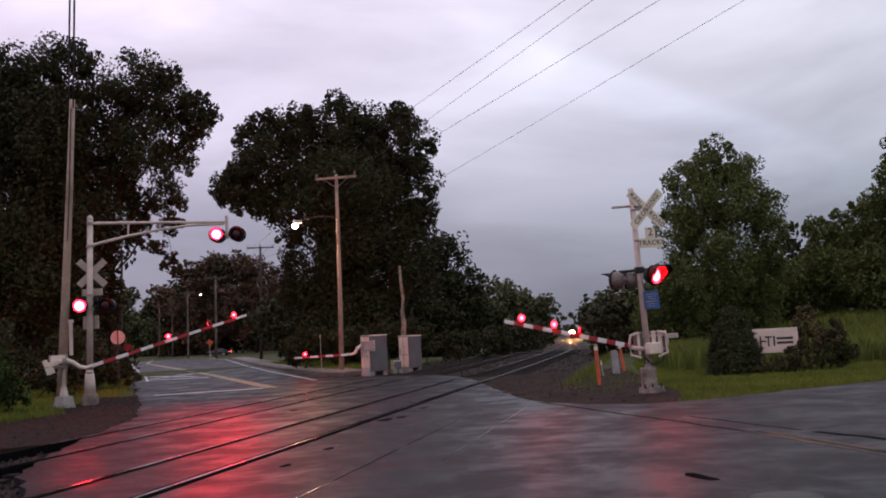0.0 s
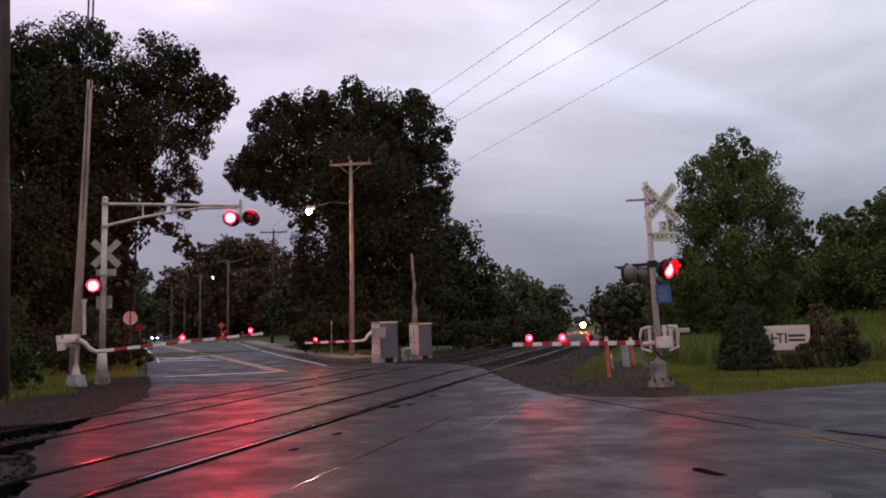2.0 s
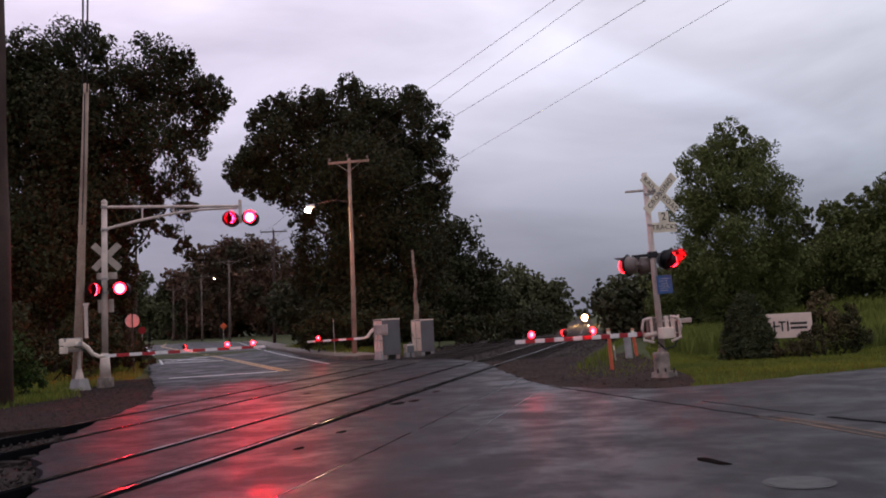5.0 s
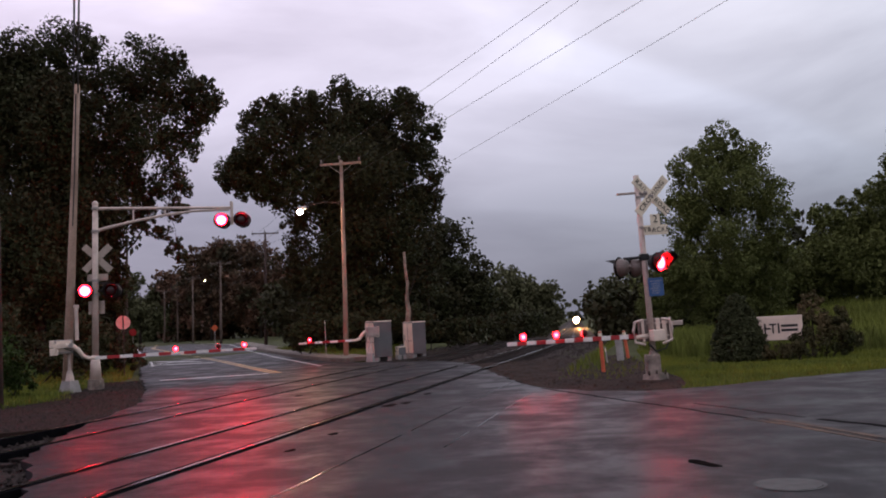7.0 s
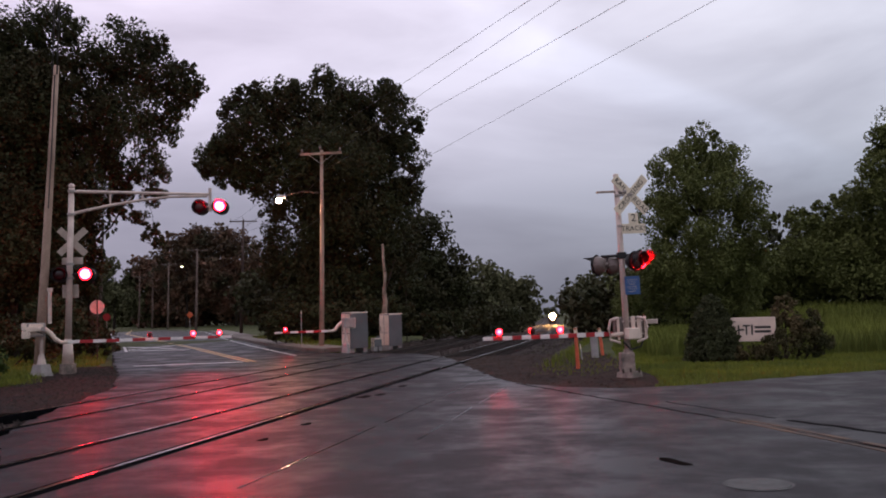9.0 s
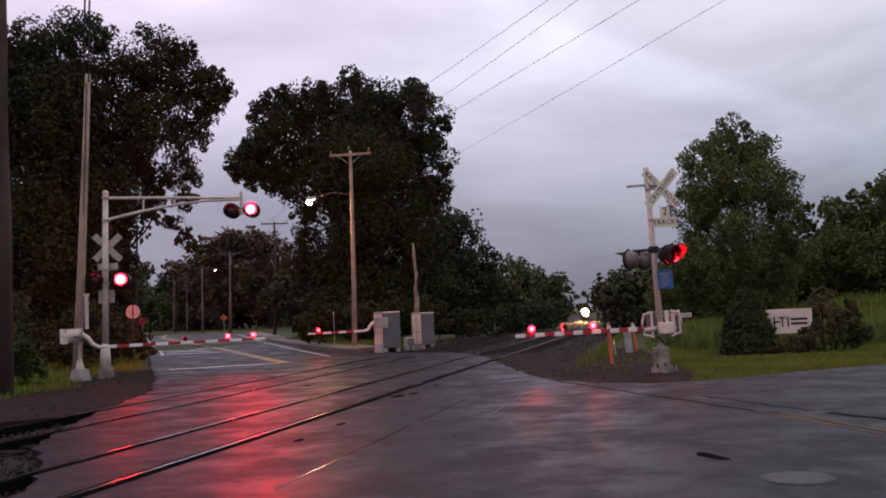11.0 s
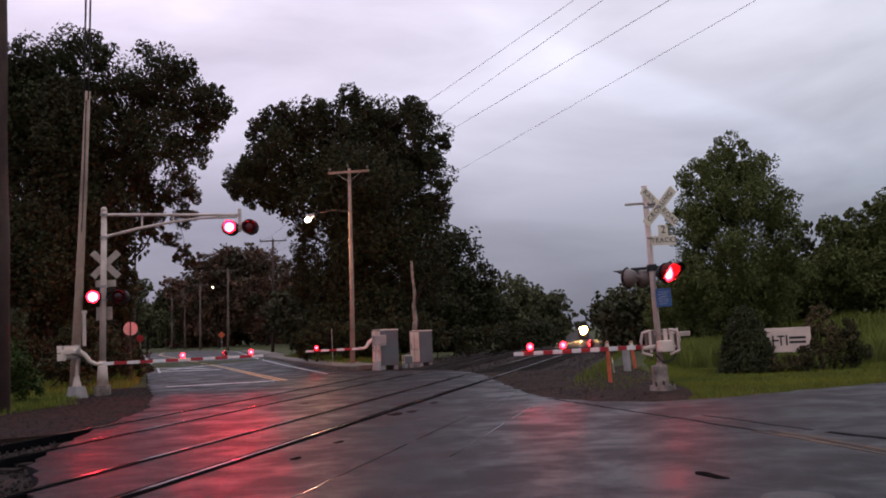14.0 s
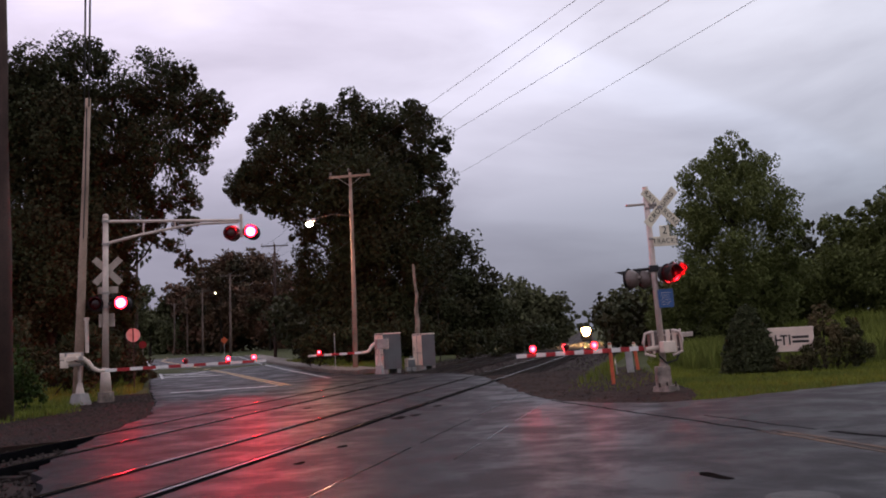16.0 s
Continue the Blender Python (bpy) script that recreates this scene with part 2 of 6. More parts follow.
GRASS = material("lawn_blades", (0.190, 0.210, 0.024), rough=0.7, vary=0.25, scale=0.5, fine=5, bump=0, per_piece=0.2, spec=0.2, second=(0.115, 0.150, 0.024))
TALL_GRASS = material("tall_meadow_grass", (0.215, 0.250, 0.052), rough=0.8, vary=0.35, scale=0.25, fine=4, bump=0, per_piece=0.15, spec=0.05, second=(0.115, 0.140, 0.034))
RED_LIT = glow("lit_red_lens", (1.0, 0.0015, 0.010), 2300.0)
RED_LIT_LOW = glow("lit_red_mast_lens", (1.0, 0.0125, 0.025), 230.0)
RED_LIT_REAR = glow("lit_red_rear_lens", (1.0, 0.007, 0.015), 420.0)
RED_LIT_SIDE = glow("lit_red_side_lens", (1.0, 0.0075, 0.010), 170.0)
RED_PINK = glow("red_lens_halo_ring", (1.0, 0.0022, 0.0050), 130.0)
RED_FAINT = glow("faint_red_lens", (1.0, 0.02, 0.03), 1.5)
RED_RIM = glow("red_lens_halo_rim", (1.0, 0.0025, 0.0060), 60.0)
RED_LIT_SMALL = glow("lit_red_gate_lens", (1.0, 0.036, 0.046), 42.0)
RED_OFF = material("unlit_red_lens", (0.060, 0.004, 0.006), rough=0.12, vary=0.2, scale=6, fine=60, bump=0.1)
HEADLIGHT = glow("lit_headlight", (1.0, 0.50, 0.17), 3000.0)
# emissive orange for the halo of glare round the headlight
HEADLIGHT_HALO = glow("warm_headlight_halo", (1.0, 0.42, 0.10), 4.0)
# emission for the added discs that lengthen the headlight glare
LOWER_GLARE = glow("lower_headlight_glare", (1.0, 0.50, 0.17), 2500.0)
CAR_LIGHT = glow("lit_car_headlight", (0.55, 0.60, 1.0), 420.0)
TAIL_LIGHT = glow("lit_tail_light", (1.0, 0.03, 0.03), 12.0)
STREET_GLOW = glow("lit_street_lamp_bulb", (1.0, 0.72, 0.50), 260.0)
FAR_GLOW = glow("lit_far_street_lamp_bulb", (1.0, 0.75, 0.40), 40.0)
LOCO_DARK = material("dark_blue_locomotive_paint", (0.025, 0.028, 0.045), rough=0.4, vary=0.25, scale=1, fine=20, bump=0.05)
LOCO_YELLOW = material("dark_yellow_locomotive_nose", (0.10, 0.06, 0.02), rough=0.45, vary=0.25, scale=1, fine=20, bump=0.05)
CAR_PAINT = material("dark_car_paint", (0.03, 0.032, 0.038), rough=0.25, metal=0.3, vary=0.15, scale=2, fine=20, bump=0.02)
HEAD_GREY = material("dull_grey_housing", (0.17, 0.13, 0.11), rough=0.42, vary=0.25, scale=4, fine=40, bump=0.1)
GLASS = material("dark_window_glass", (0.010, 0.011, 0.013), rough=0.08, vary=0.1, scale=1, fine=10, bump=0)
TYRE = material("black_tyre_rubber", (0.012, 0.012, 0.012), rough=0.8, vary=0.3)
IRON = material("cast_iron_cover", (0.066, 0.066, 0.062), rough=0.6, metal=0.0, spec=0.25, vary=0.3, scale=6, fine=40, bump=0.3)
HOLE = material("dark_pothole", (0.013, 0.010, 0.009), rough=1.0, spec=0.0, vary=0.3, scale=6, fine=30, bump=0.5)


# ---- mesh helpers ----
def block(bm, centre, size, m=Matrix(), bevel=0.0):
    """A box of the given size, its edges rounded by bevel."""
    made = bmesh.ops.create_cube(bm, size=1.0, matrix=m @ Matrix.Translation(centre) @ Matrix.Diagonal((*size, 1)))
    if bevel:
        edges = list({e for v in made["verts"] for e in v.link_edges})
        bmesh.ops.bevel(bm, geom=edges, offset=bevel, segments=2, affect="EDGES", profile=0.5)


def rod(bm, a, b, r0, r1=None, segments=12, caps=True):
    """A round bar from a to b."""
    a, b = Vector(a), Vector(b)
    turn = (b - a).to_track_quat("Z", "Y").to_matrix().to_4x4()
    bmesh.ops.create_cone(bm, cap_ends=caps, segments=segments, radius1=r0, radius2=r0 if r1 is None else r1,
                          depth=(b - a).length, matrix=Matrix.Translation((a + b) / 2) @ turn)


def tube(bm, points, r0, r1, segments=8):
    """A bent round bar through the points, tapering from r0 to r1."""
    rings = []
    for i, p in enumerate(points):
        p = Vector(p)
        ahead = Vector(points[min(i + 1, len(points) - 1)]) - Vector(points[max(i - 1, 0)])
        q = ahead.to_track_quat("Z", "Y")
        r = r0 + (r1 - r0) * i / (len(points) - 1)
        rings.append([bm.verts.new(p + q @ Vector((r * math.cos(k * math.tau / segments), r * math.sin(k * math.tau / segments), 0))) for k in range(segments)])
    for a, b in zip(rings, rings[1:]):
        for k in range(segments):
            bm.faces.new((a[k], a[(k + 1) % segments], b[(k + 1) % segments], b[k]))
    bm.faces.new(rings[0][::-1]), bm.faces.new(rings[-1])


def slab(bm, outline, z0, z1):
    """A flat plate with that outline, from z0 up to z1."""
    low = [bm.verts.new((x, y, z0)) for x, y in outline]
    high = [bm.verts.new((x, y, z1)) for x, y in outline]
    n = len(outline)
    for i in range(n):
        bm.faces.new((low[i], low[(i + 1) % n], high[(i + 1) % n], high[i]))
    bm.faces.new(high), bm.faces.new(low[::-1])


def finish(name, bm, mat, smooth=False):
    bmesh.ops.recalc_face_normals(bm, faces=bm.faces)
    mesh = bpy.data.meshes.new(name)
    bm.to_mesh(mesh)
    bm.free()
    mesh.materials.append(mat)
    if smooth:
        mesh.polygons.foreach_set("use_smooth", [True] * len(mesh.polygons))
    return mesh


def part(name, bm, mat, parent, label="", m=None, smooth=False):
    ob = new(name, finish(name, bm, mat, smooth))
    ob.parent = parent
    if m is not None:
        ob.matrix_basis = m
    return tagged(ob, label)


def thing(name, label, category, m=Matrix(), group="", kind=""):
    ob = new(name)
    ob.empty_display_size = 0.2
    ob.matrix_basis = m
    return tagged(ob, label, category, group, kind)


def structure(name, bm, mat, label, category):
    return tagged(new(name, finish(name, bm, mat)), label, category, kind="structure")


def raw_mesh(name, verts, faces, mat):
    """A mesh from arrays made in the code."""
    mesh = bpy.data.meshes.new(name)
    mesh.from_pydata(verts, [], faces)
    mesh.materials.append(mat)
    return mesh


def smooth_step(v):
    v = min(1.0, max(0.0, v))
    return v * v * (3 - 2 * v)


# ---- the lie of the land: the line, the road, the slopes ----
TRACK_TURN = radians(13.837)
FAR_TURN = radians(8.5)
BEND_START, BEND_END = 40.0, 104.0
ALONG = Vector((math.sin(TRACK_TURN), math.cos(TRACK_TURN), 0))
ACROSS = Vector((math.cos(TRACK_TURN), -math.sin(TRACK_TURN), 0))


def line_height(s):
    """The line falls away beyond the crossing."""
    return -5.2 * (1 - math.exp(-(s - 70) / 200)) if s > 70 else 0.0


def build_line():
    """Points along the origin of the line's offsets, every 2 m from 80 m behind to 1100 m ahead."""
    p, rows, s = ALONG * -80, [], -80.0
    while s <= 1100:
        f = min(1.0, max(0.0, (s - BEND_START) / (BEND_END - BEND_START)))
        turn = TRACK_TURN + (FAR_TURN - TRACK_TURN) * f
        rows.append((s, p.copy(), turn))
        p = p + Vector((math.sin(turn), math.cos(turn), 0)) * 2
        s += 2
    return rows


LINE = build_line()


def on_line(s, offset, z=0.0):
    """The place s metres along the line and offset to its right."""
    i = min(len(LINE) - 1, max(0, int((s + 80) // 2)))
    s0, p, turn = LINE[i]
    p = p + Vector((math.sin(turn), math.cos(turn), 0)) * (s - s0)
    q = p + Vector((math.cos(turn), -math.sin(turn), 0)) * offset
    return Vector((q.x, q.y, line_height(s) + z))


def ground_height(x, y):
    s, o = x * ALONG.x + y * ALONG.y, x * ACROSS.x + y * ACROSS.y
    z = -0.06
    if s > 72:
        o += (s - 72) * math.tan(TRACK_TURN - FAR_TURN)
    z -= 0.40 * smooth_step((o + 17.5) / 1.2) * smooth_step((-2.6 - o) / 1.0)
    dip = 1 - smooth_step((-o - 22) / 60)
    z += line_height(s) * dip
    z += 1.5 * smooth_step((y - 29) / 32) * smooth_step((o - 1.5) / 9)
    z += 0.35 * smooth_step((-o - 24) / 10) * smooth_step((y - 34) / 12) * (1 if x > -9 else 0.2)
    return z


RAILS = (-11.60, -10.10, -7.513, -6.008)


def make_ground():
    n = 150
    xs = [math.copysign(abs(i / n) ** 2.6, i) * 1500 for i in range(-n, n + 1)]
    ys = [math.copysign(abs(j / n) ** 2.6, j) * 1500 + 25 for j in range(-n, n + 1)]
    verts, faces = [], []
    for y in ys:
        for x in xs:
            verts.append((x, y, ground_height(x, y) + 0.03 * noise.noise((x * 0.4, y * 0.4, 0))))
    w = len(xs)
    for j in range(len(ys) - 1):
        for i in range(w - 1):
            faces.append((j * w + i, j * w + i + 1, (j + 1) * w + i + 1, (j + 1) * w + i))
    return tagged(new("ground", raw_mesh("ground", verts, faces, SOIL)), "grassy uneven ground round the crossing", "ground", kind="structure")


make_ground()

ROAD_LEFT = [(-6.0, -40), (-3.3, 4), (-4.7, 10.2), (-5.3, 11.8), (-6.2, 13.8), (-6.6, 15.4), (-7.3, 19.2), (-7.7, 23.6), (-9.4, 29.5), (-12.2, 37.5), (-19.5, 60.0), (-35, 105), (-52, 155), (-73, 217), (-110, 325)]
ROAD_RIGHT = [(-100, 325), (-60, 217), (-42, 158), (-29.2, 131), (-15.2, 77.5), (-9.6, 57.4), (-5.6, 45.2), (-3.6, 42.2), (0.1, 38.6), (1.2, 34.8), (1.5, 30.4), (1.7, 26.8), (2.0, 23.6),
              (2.35, 21.5), (3.15, 20.0), (4.2, 19.25), (5.6, 19.4), (7.7, 20.45), (10.4, 21.6), (30, 30), (60, 40), (60, -40)]


def ragged(points, seed):
    """The edge with crumbling bites in it, where it is close by."""
    rnd, out = random.Random(seed), []
    for a, b in zip(points, points[1:]):
        n = max(1, int(math.dist(a, b) / 0.35)) if max(a[1], b[1]) < 62 and min(a[1], b[1]) > 3 else 1
        for k in range(n):
            f, j = k / n, 0.08 if n > 1 else 0.0
            out.append((a[0] + (b[0] - a[0]) * f + rnd.uniform(-j, j), a[1] + (b[1] - a[1]) * f + rnd.uniform(-j, j)))
    return out + [points[-1]]


def make_road():
    bm = bmesh.new()
    slab(bm, ragged(ROAD_LEFT, 1) + ragged(ROAD_RIGHT, 2), -0.12, 0.0)
    bmesh.ops.triangulate(bm, faces=[f for f in bm.faces if len(f.verts) > 4])
    structure("road", bm, ASPHALT, "worn dark asphalt road, wet and glossy after rain", "road")


make_road()


def strip(bm, points, width, z0, z1):
    """A band along the points."""
    left, right = [], []
    for i, (x, y) in enumerate(points):
        a, b = points[max(0, i - 1)], points[min(len(points) - 1, i + 1)]
        d = Vector((b[0] - a[0], b[1] - a[1])).normalized()
        left.append((x - d.y * width / 2, y + d.x * width / 2))
        right.append((x + d.y * width / 2, y - d.x * width / 2))
    for i in range(len(points) - 1):
        slab(bm, [right[i], right[i + 1], left[i + 1], left[i]], z0, z1)


def marking(name, points, width, mat, label, z=0.006):
    bm = bmesh.new()
    strip(bm, points, width, -0.01, z)
    return structure(name, bm, mat, label, "road marking")


marking("stop_line", [(-10.75, 35.3), (-6.75, 36.1)], 0.42, WHITE_LINE, "worn white stop line painted before the crossing")
for shift in (0.0, 0.28):
    marking("centre_line", [(-6.6 + shift, 36.2), (-9.6 + shift, 44.6), (-13.2 + shift, 55), (-22.7 + shift, 81), (-40 + shift, 128), (-66 + shift, 217)], 0.15, YELLOW_LINE,
            "double yellow centre line on the far road")
marking("edge_line", [(-16.2, 52.0), (-18.8, 60), (-34.3, 105), (-51, 155), (-72, 217)], 0.14, WHITE_LINE, "white edge line along the far road")
marking("edge_line", [(-5.3, 40.6), (-9.9, 56), (-15.9, 77.5), (-29.9, 131), (-60.5, 217)], 0.13, WHITE_LINE, "white edge line along the far road")
marking("crossing_symbol_bar", [(-17.0, 54.2), (-13.1, 53.1)], 0.55, WHITE_LINE, "worn white crossing symbol bar on the far lane")
marking("crossing_symbol_bar", [(-20.2, 64.0), (-16.4, 63.0)], 0.55, WHITE_LINE, "worn white crossing symbol bar on the far lane")
marking("crossing_symbol_bar", [(-17.3, 56.0), (-16.3, 61.6)], 0.38, WHITE_LINE, "worn white diagonal bar of the crossing symbol")
marking("crossing_symbol_bar", [(-19.2, 61.8), (-14.6, 56.0)], 0.38, WHITE_LINE, "worn white diagonal bar of the crossing symbol", 0.010)
for shift in (0.0, 0.21):
    marking("near_centre_line", [(4.45 + shift, 13.6), (4.72 + shift, 12.7), (4.85 + shift, 12.0), (5.1 + shift, 10.8), (6.0 + shift, 6)], 0.11, FADED_LINE, "almost worn off yellow line in the near road")


def crack(points, width, seed, name="asphalt_crack", label="narrow irregular crack in the wet asphalt"):
    """A wandering crack."""
    rnd = random.Random(seed)
    out = []
    for a, b in zip(points, points[1:]):
        steps = max(2, int(math.dist(a, b) / 0.25))
        for k in range(steps):
            f = k / steps
            out.append((a[0] + (b[0] - a[0]) * f + rnd.uniform(-0.03, 0.03), a[1] + (b[1] - a[1]) * f + rnd.uniform(-0.03, 0.03)))
    marking(name, out, width, CRACK, label, 0.004)


crack([(2.3, 21.45), (3.38, 17.56), (3.96, 15.63), (4.39, 14.02), (4.75, 12.7), (5.3, 10.4), (6.6, 6)], 0.06, 7, "road_seam", "dark tarred seam in the asphalt")
crack([(4.41, 16.2), (4.86, 14.63), (5.32, 13.14)], 0.04, 8, "road_seam", "dark tarred seam in the asphalt")
crack([(5.32, 13.14), (5.62, 12.4), (6.6, 9.4)], 0.11, 9, "road_seam", "broad dark tarred seam in the asphalt")


def panel_seam(offset, stretches, width, seed):
    """Water standing in a joint that runs along the rails."""
    rnd = random.Random(seed)
    for s0, s1 in stretches:
        pts = []
        for k in range(max(3, int((s1 - s0) / 0.3)) + 1):
            f = k / max(3, int((s1 - s0) / 0.3))
            q = on_line(s0 + (s1 - s0) * f, offset + rnd.uniform(-0.012, 0.012))
            pts.append((q.x, q.y))
        marking("panel_seam", pts, width, WET_SEAM, "water-filled joint in the asphalt beside the rails", 0.004)


panel_seam(-3.97, ((8.6, 13.4), (13.9, 17.5), (18.2, 21.0), (21.6, 24.2)), 0.032, 3)
panel_seam(-2.97, ((12.0, 13.6), (14.2, 16.0), (16.9, 18.1), (18.6, 20.2)), 0.032, 4)


def make_pothole(x, y, rx, ry, skew, label):
    """A hole with a crumbled outline."""
    bm = bmesh.new()
    slab(bm, [(x + rx * math.cos(a) * (1 + 0.2 * math.sin(3 * a + x)), y + ry * math.sin(a) * (1 + 0.15 * math.cos(4 * a)) - skew * math.cos(a)) for a in np.linspace(0, math.tau, 17)[:-1]], -0.02, 0.006)
    structure("pothole", bm, HOLE, label, "pothole")


make_pothole(2.76, 10.0, 0.12, 0.20, 0.20, "small dark pothole worn into the asphalt")
for px, py, r in ((-1.10, 19.1, 0.15), (-0.78, 19.5, 0.11), (-1.75, 14.6, 0.08), (-2.15, 12.9, 0.07), (-0.35, 21.6, 0.10), (-3.62, 23.2, 0.09)):
    make_pothole(px, py, r, r * 1.8, -r * 0.8, "broken asphalt edge beside the rail")


def make_manhole():
    t = thing("manhole_cover", "round grey cast-iron manhole cover set in the asphalt", "manhole", Matrix.Translation((3.15, 8.58, 0)))
    bm = bmesh.new()
    rod(bm, (0, 0, -0.05), (0, 0, 0.008), 0.285, segments=28)
    part("lid", bm, IRON, t)
    bm = bmesh.new()
    ring = bmesh.ops.create_circle(bm, radius=0.325, segments=28)["verts"]
    inner = bmesh.ops.create_circle(bm, radius=0.290, segments=28)["verts"]
    for i in range(28):
        bm.faces.new((ring[i], ring[(i + 1) % 28], inner[(i + 1) % 28], inner[i]))
    bmesh.ops.translate(bm, vec=(0, 0, 0.006), verts=bm.verts)
    part("frame_ring", bm, IRON, t)


make_manhole()


# ---- the railway ----
CROSS = {-11.60: (17.3, 36.0), -10.10: (15.3, 35.4), -7.513: (10.8, 32.6), -6.008: (8.7, 31.2)}
# short of the crossing the black strips only darken the shaded rail sides
STRIP_START = 5.0


def make_ballast():
    """The stone bed under both tracks; at the crossing the asphalt lies over it."""
    bm = bmesh.new()
    rows, s = [], -70.0
    while s <= 1000:
        rows.append([bm.verts.new(on_line(s, o, z + 0.02 * noise.noise((s, o, 3)))) for o, z in
                     ((-16.9, -0.42), (-14.2, -0.14), (-12.9, -0.13), (-8.9, -0.15), (-4.8, -0.13), (-3.6, -0.15), (-1.9, -0.42))])
        s += 1.5 if s < 120 else 12
    for a, b in zip(rows, rows[1:]):
        for k in range(len(a) - 1):
            bm.faces.new((a[k], a[k + 1], b[k + 1], b[k]))
    structure("ballast_bed", bm, BALLAST, "dark stone ballast bed under the tracks", "ballast")


make_ballast()


def make_stones():
    """Loose ballast stones beside the rails, near the crossing."""
    rnd = random.Random(4)
    verts, faces = [], []
    for k in range(14000):
        near = rnd.random() < 0.55
        o = rnd.uniform(-16.0, -2.6)
        s = rnd.uniform(3.5, 15.5 - (o + 11.7) * 0.9) if near else 32 + (-(o + 6)) * 0.75 + rnd.random() ** 1.6 * 45
        p = on_line(s, o, -0.11 - (0.1 if o < -14.2 or o > -3.6 else 0))
        r = rnd.uniform(0.02, 0.045)
        base = len(verts)
        for d in ((1, 0, 0), (0, 1, 0), (-1, 0, 0), (0, -1, 0), (0, 0, 1), (0, 0, -1)):
            verts.append((p.x + d[0] * r * rnd.uniform(0.6, 1.3), p.y + d[1] * r * rnd.uniform(0.6, 1.3), p.z + d[2] * r * rnd.uniform(0.5, 1.1)))
        for a in range(4):
            faces.append((base + a, base + (a + 1) % 4, base + 4))
            faces.append((base + (a + 1) % 4, base + a, base + 5))
    tagged(new("ballast_stones", raw_mesh("ballast_stones", verts, faces, STONE)), "loose grey crushed stones of the track bed", "gravel", kind="stuff")


make_stones()


def rail_profile(bm, s0, s1, o, w, z0, z1):
    rows, s = [], s0
    while True:
        rows.append([bm.verts.new(on_line(s, o + dx, z)) for dx, z in ((-w / 2, z0), (w / 2, z0), (w / 2, z1), (-w / 2, z1))])
        if s >= s1:
            break
        s = min(s1, s + (2 if s < 130 else 10))
    for a, b in zip(rows, rows[1:]):
        for k in range(4):
            bm.faces.new((a[k], a[(k + 1) % 4], b[(k + 1) % 4], b[k]))
    bm.faces.new(rows[0][::-1]), bm.faces.new(rows[-1])


def make_track(name, offsets):
    t = thing(name, "railway track of two polished steel rails on dark ties", "railway track", group="tracks")
    for o in offsets:
        bm = bmesh.new()
        rail_profile(bm, -70, 1000, o, 0.060, -0.15, 0.006)
        rail = part("rail", bm, RAIL_SIDE, t)
        bm = bmesh.new()
        rail_profile(bm, -70, 1000, o, 0.074, 0.004, 0.020)
        part("rail_head", bm, RAIL_TOP, rail, "polished wet rail head")
        # rubber flangeway strips where the road crosses, carried on before it as rail-side shade
        s1 = CROSS[o][1]
        for side in (-1, 1):
            bm = bmesh.new()
            width = 0.085 if o == -6.008 else 0.055
            rail_profile(bm, STRIP_START, s1, o + side * (0.045 + width / 2), width, -0.15, 0.008)
            part("rubber_and_shade_strip", bm, RUBBER_SHADE, t, "black strip beside the rail: rubber at the crossing, painted shade before it")
    mid = sum(offsets) / 2
    bm = bmesh.new()
    block(bm, (0, 0, 0), (2.6, 0.23, 0.16), bevel=0.015)
    mesh = finish("tie", bm, TIE)
    for s in [*np.arange(CROSS[offsets[1]][1] + 1.2, 105, 0.55), *np.arange(2, CROSS[offsets[1]][0] - 2.5, 0.55)]:
        ob = new("tie", mesh)
        ob.parent = t
        turn = TRACK_TURN + (FAR_TURN - TRACK_TURN) * min(1, max(0, (s - BEND_START) / (BEND_END - BEND_START)))
        p = on_line(float(s), mid, -0.165)
        ob.matrix_basis = Matrix.Translation(p) @ Matrix.Rotation(-turn, 4, "Z")


# ---- signals ----
FLIPS = (0.14, 0.7, 1.3, 1.9, 2.5, 3.13, 3.72, 4.32, 4.94, 5.56, 6.18, 6.8, 7.33, 7.9, 8.38, 9.17, 9.74, 10.32, 10.9, 11.5, 12.14, 12.68, 13.2, 13.88,
         14.38, 15.14, 15.63)
LENSES = []


def lens_rows(first, x, y, z):
    """A lens insert with a lit and a dark side turns over at each change; first: lit at the start."""
    rows, lit = [(0.0, pose(x, y, z, 0, 0, 0 if first else 180))], first
    for t in FLIPS:
        lit = not lit
        start = t - 0.133 if lit else t
        turns = (180, 120, 60, 0) if lit else (0, 60, 120, 180)
        rows += [(start - 0.001 + k / 30, pose(x, y, z, 0, 0, a)) for k, a in enumerate(turns)]
    return rows + [(16.0, pose(x, y, z, 0, 0, 0 if lit else 180))]


def disc(bm, r, y0, y1, segments=24, dome=0.0):
    """A round plate facing -y, between two depths, its face domed."""
    rings = []
    for k in range(5):
        f = k / 4
        rr, y = r * math.cos(f * math.pi / 2) if dome else r * (1 - f), y0 - dome * math.sin(f * math.pi / 2)
        rings.append([bm.verts.new((max(rr, 0.0005) * math.cos(a * math.tau / segments), y, max(rr, 0.0005) * math.sin(a * math.tau / segments))) for a in range(segments)])
    rim = [bm.verts.new((r * math.cos(a * math.tau / segments), y1, r * math.sin(a * math.tau / segments))) for a in range(segments)]
    for a, b in zip([rim] + rings, rings):
        for k in range(segments):
            bm.faces.new((a[k], a[(k + 1) % segments], b[(k + 1) % segments], b[k]))
    bm.faces.new(rings[-1]), bm.faces.new(rim[::-1])


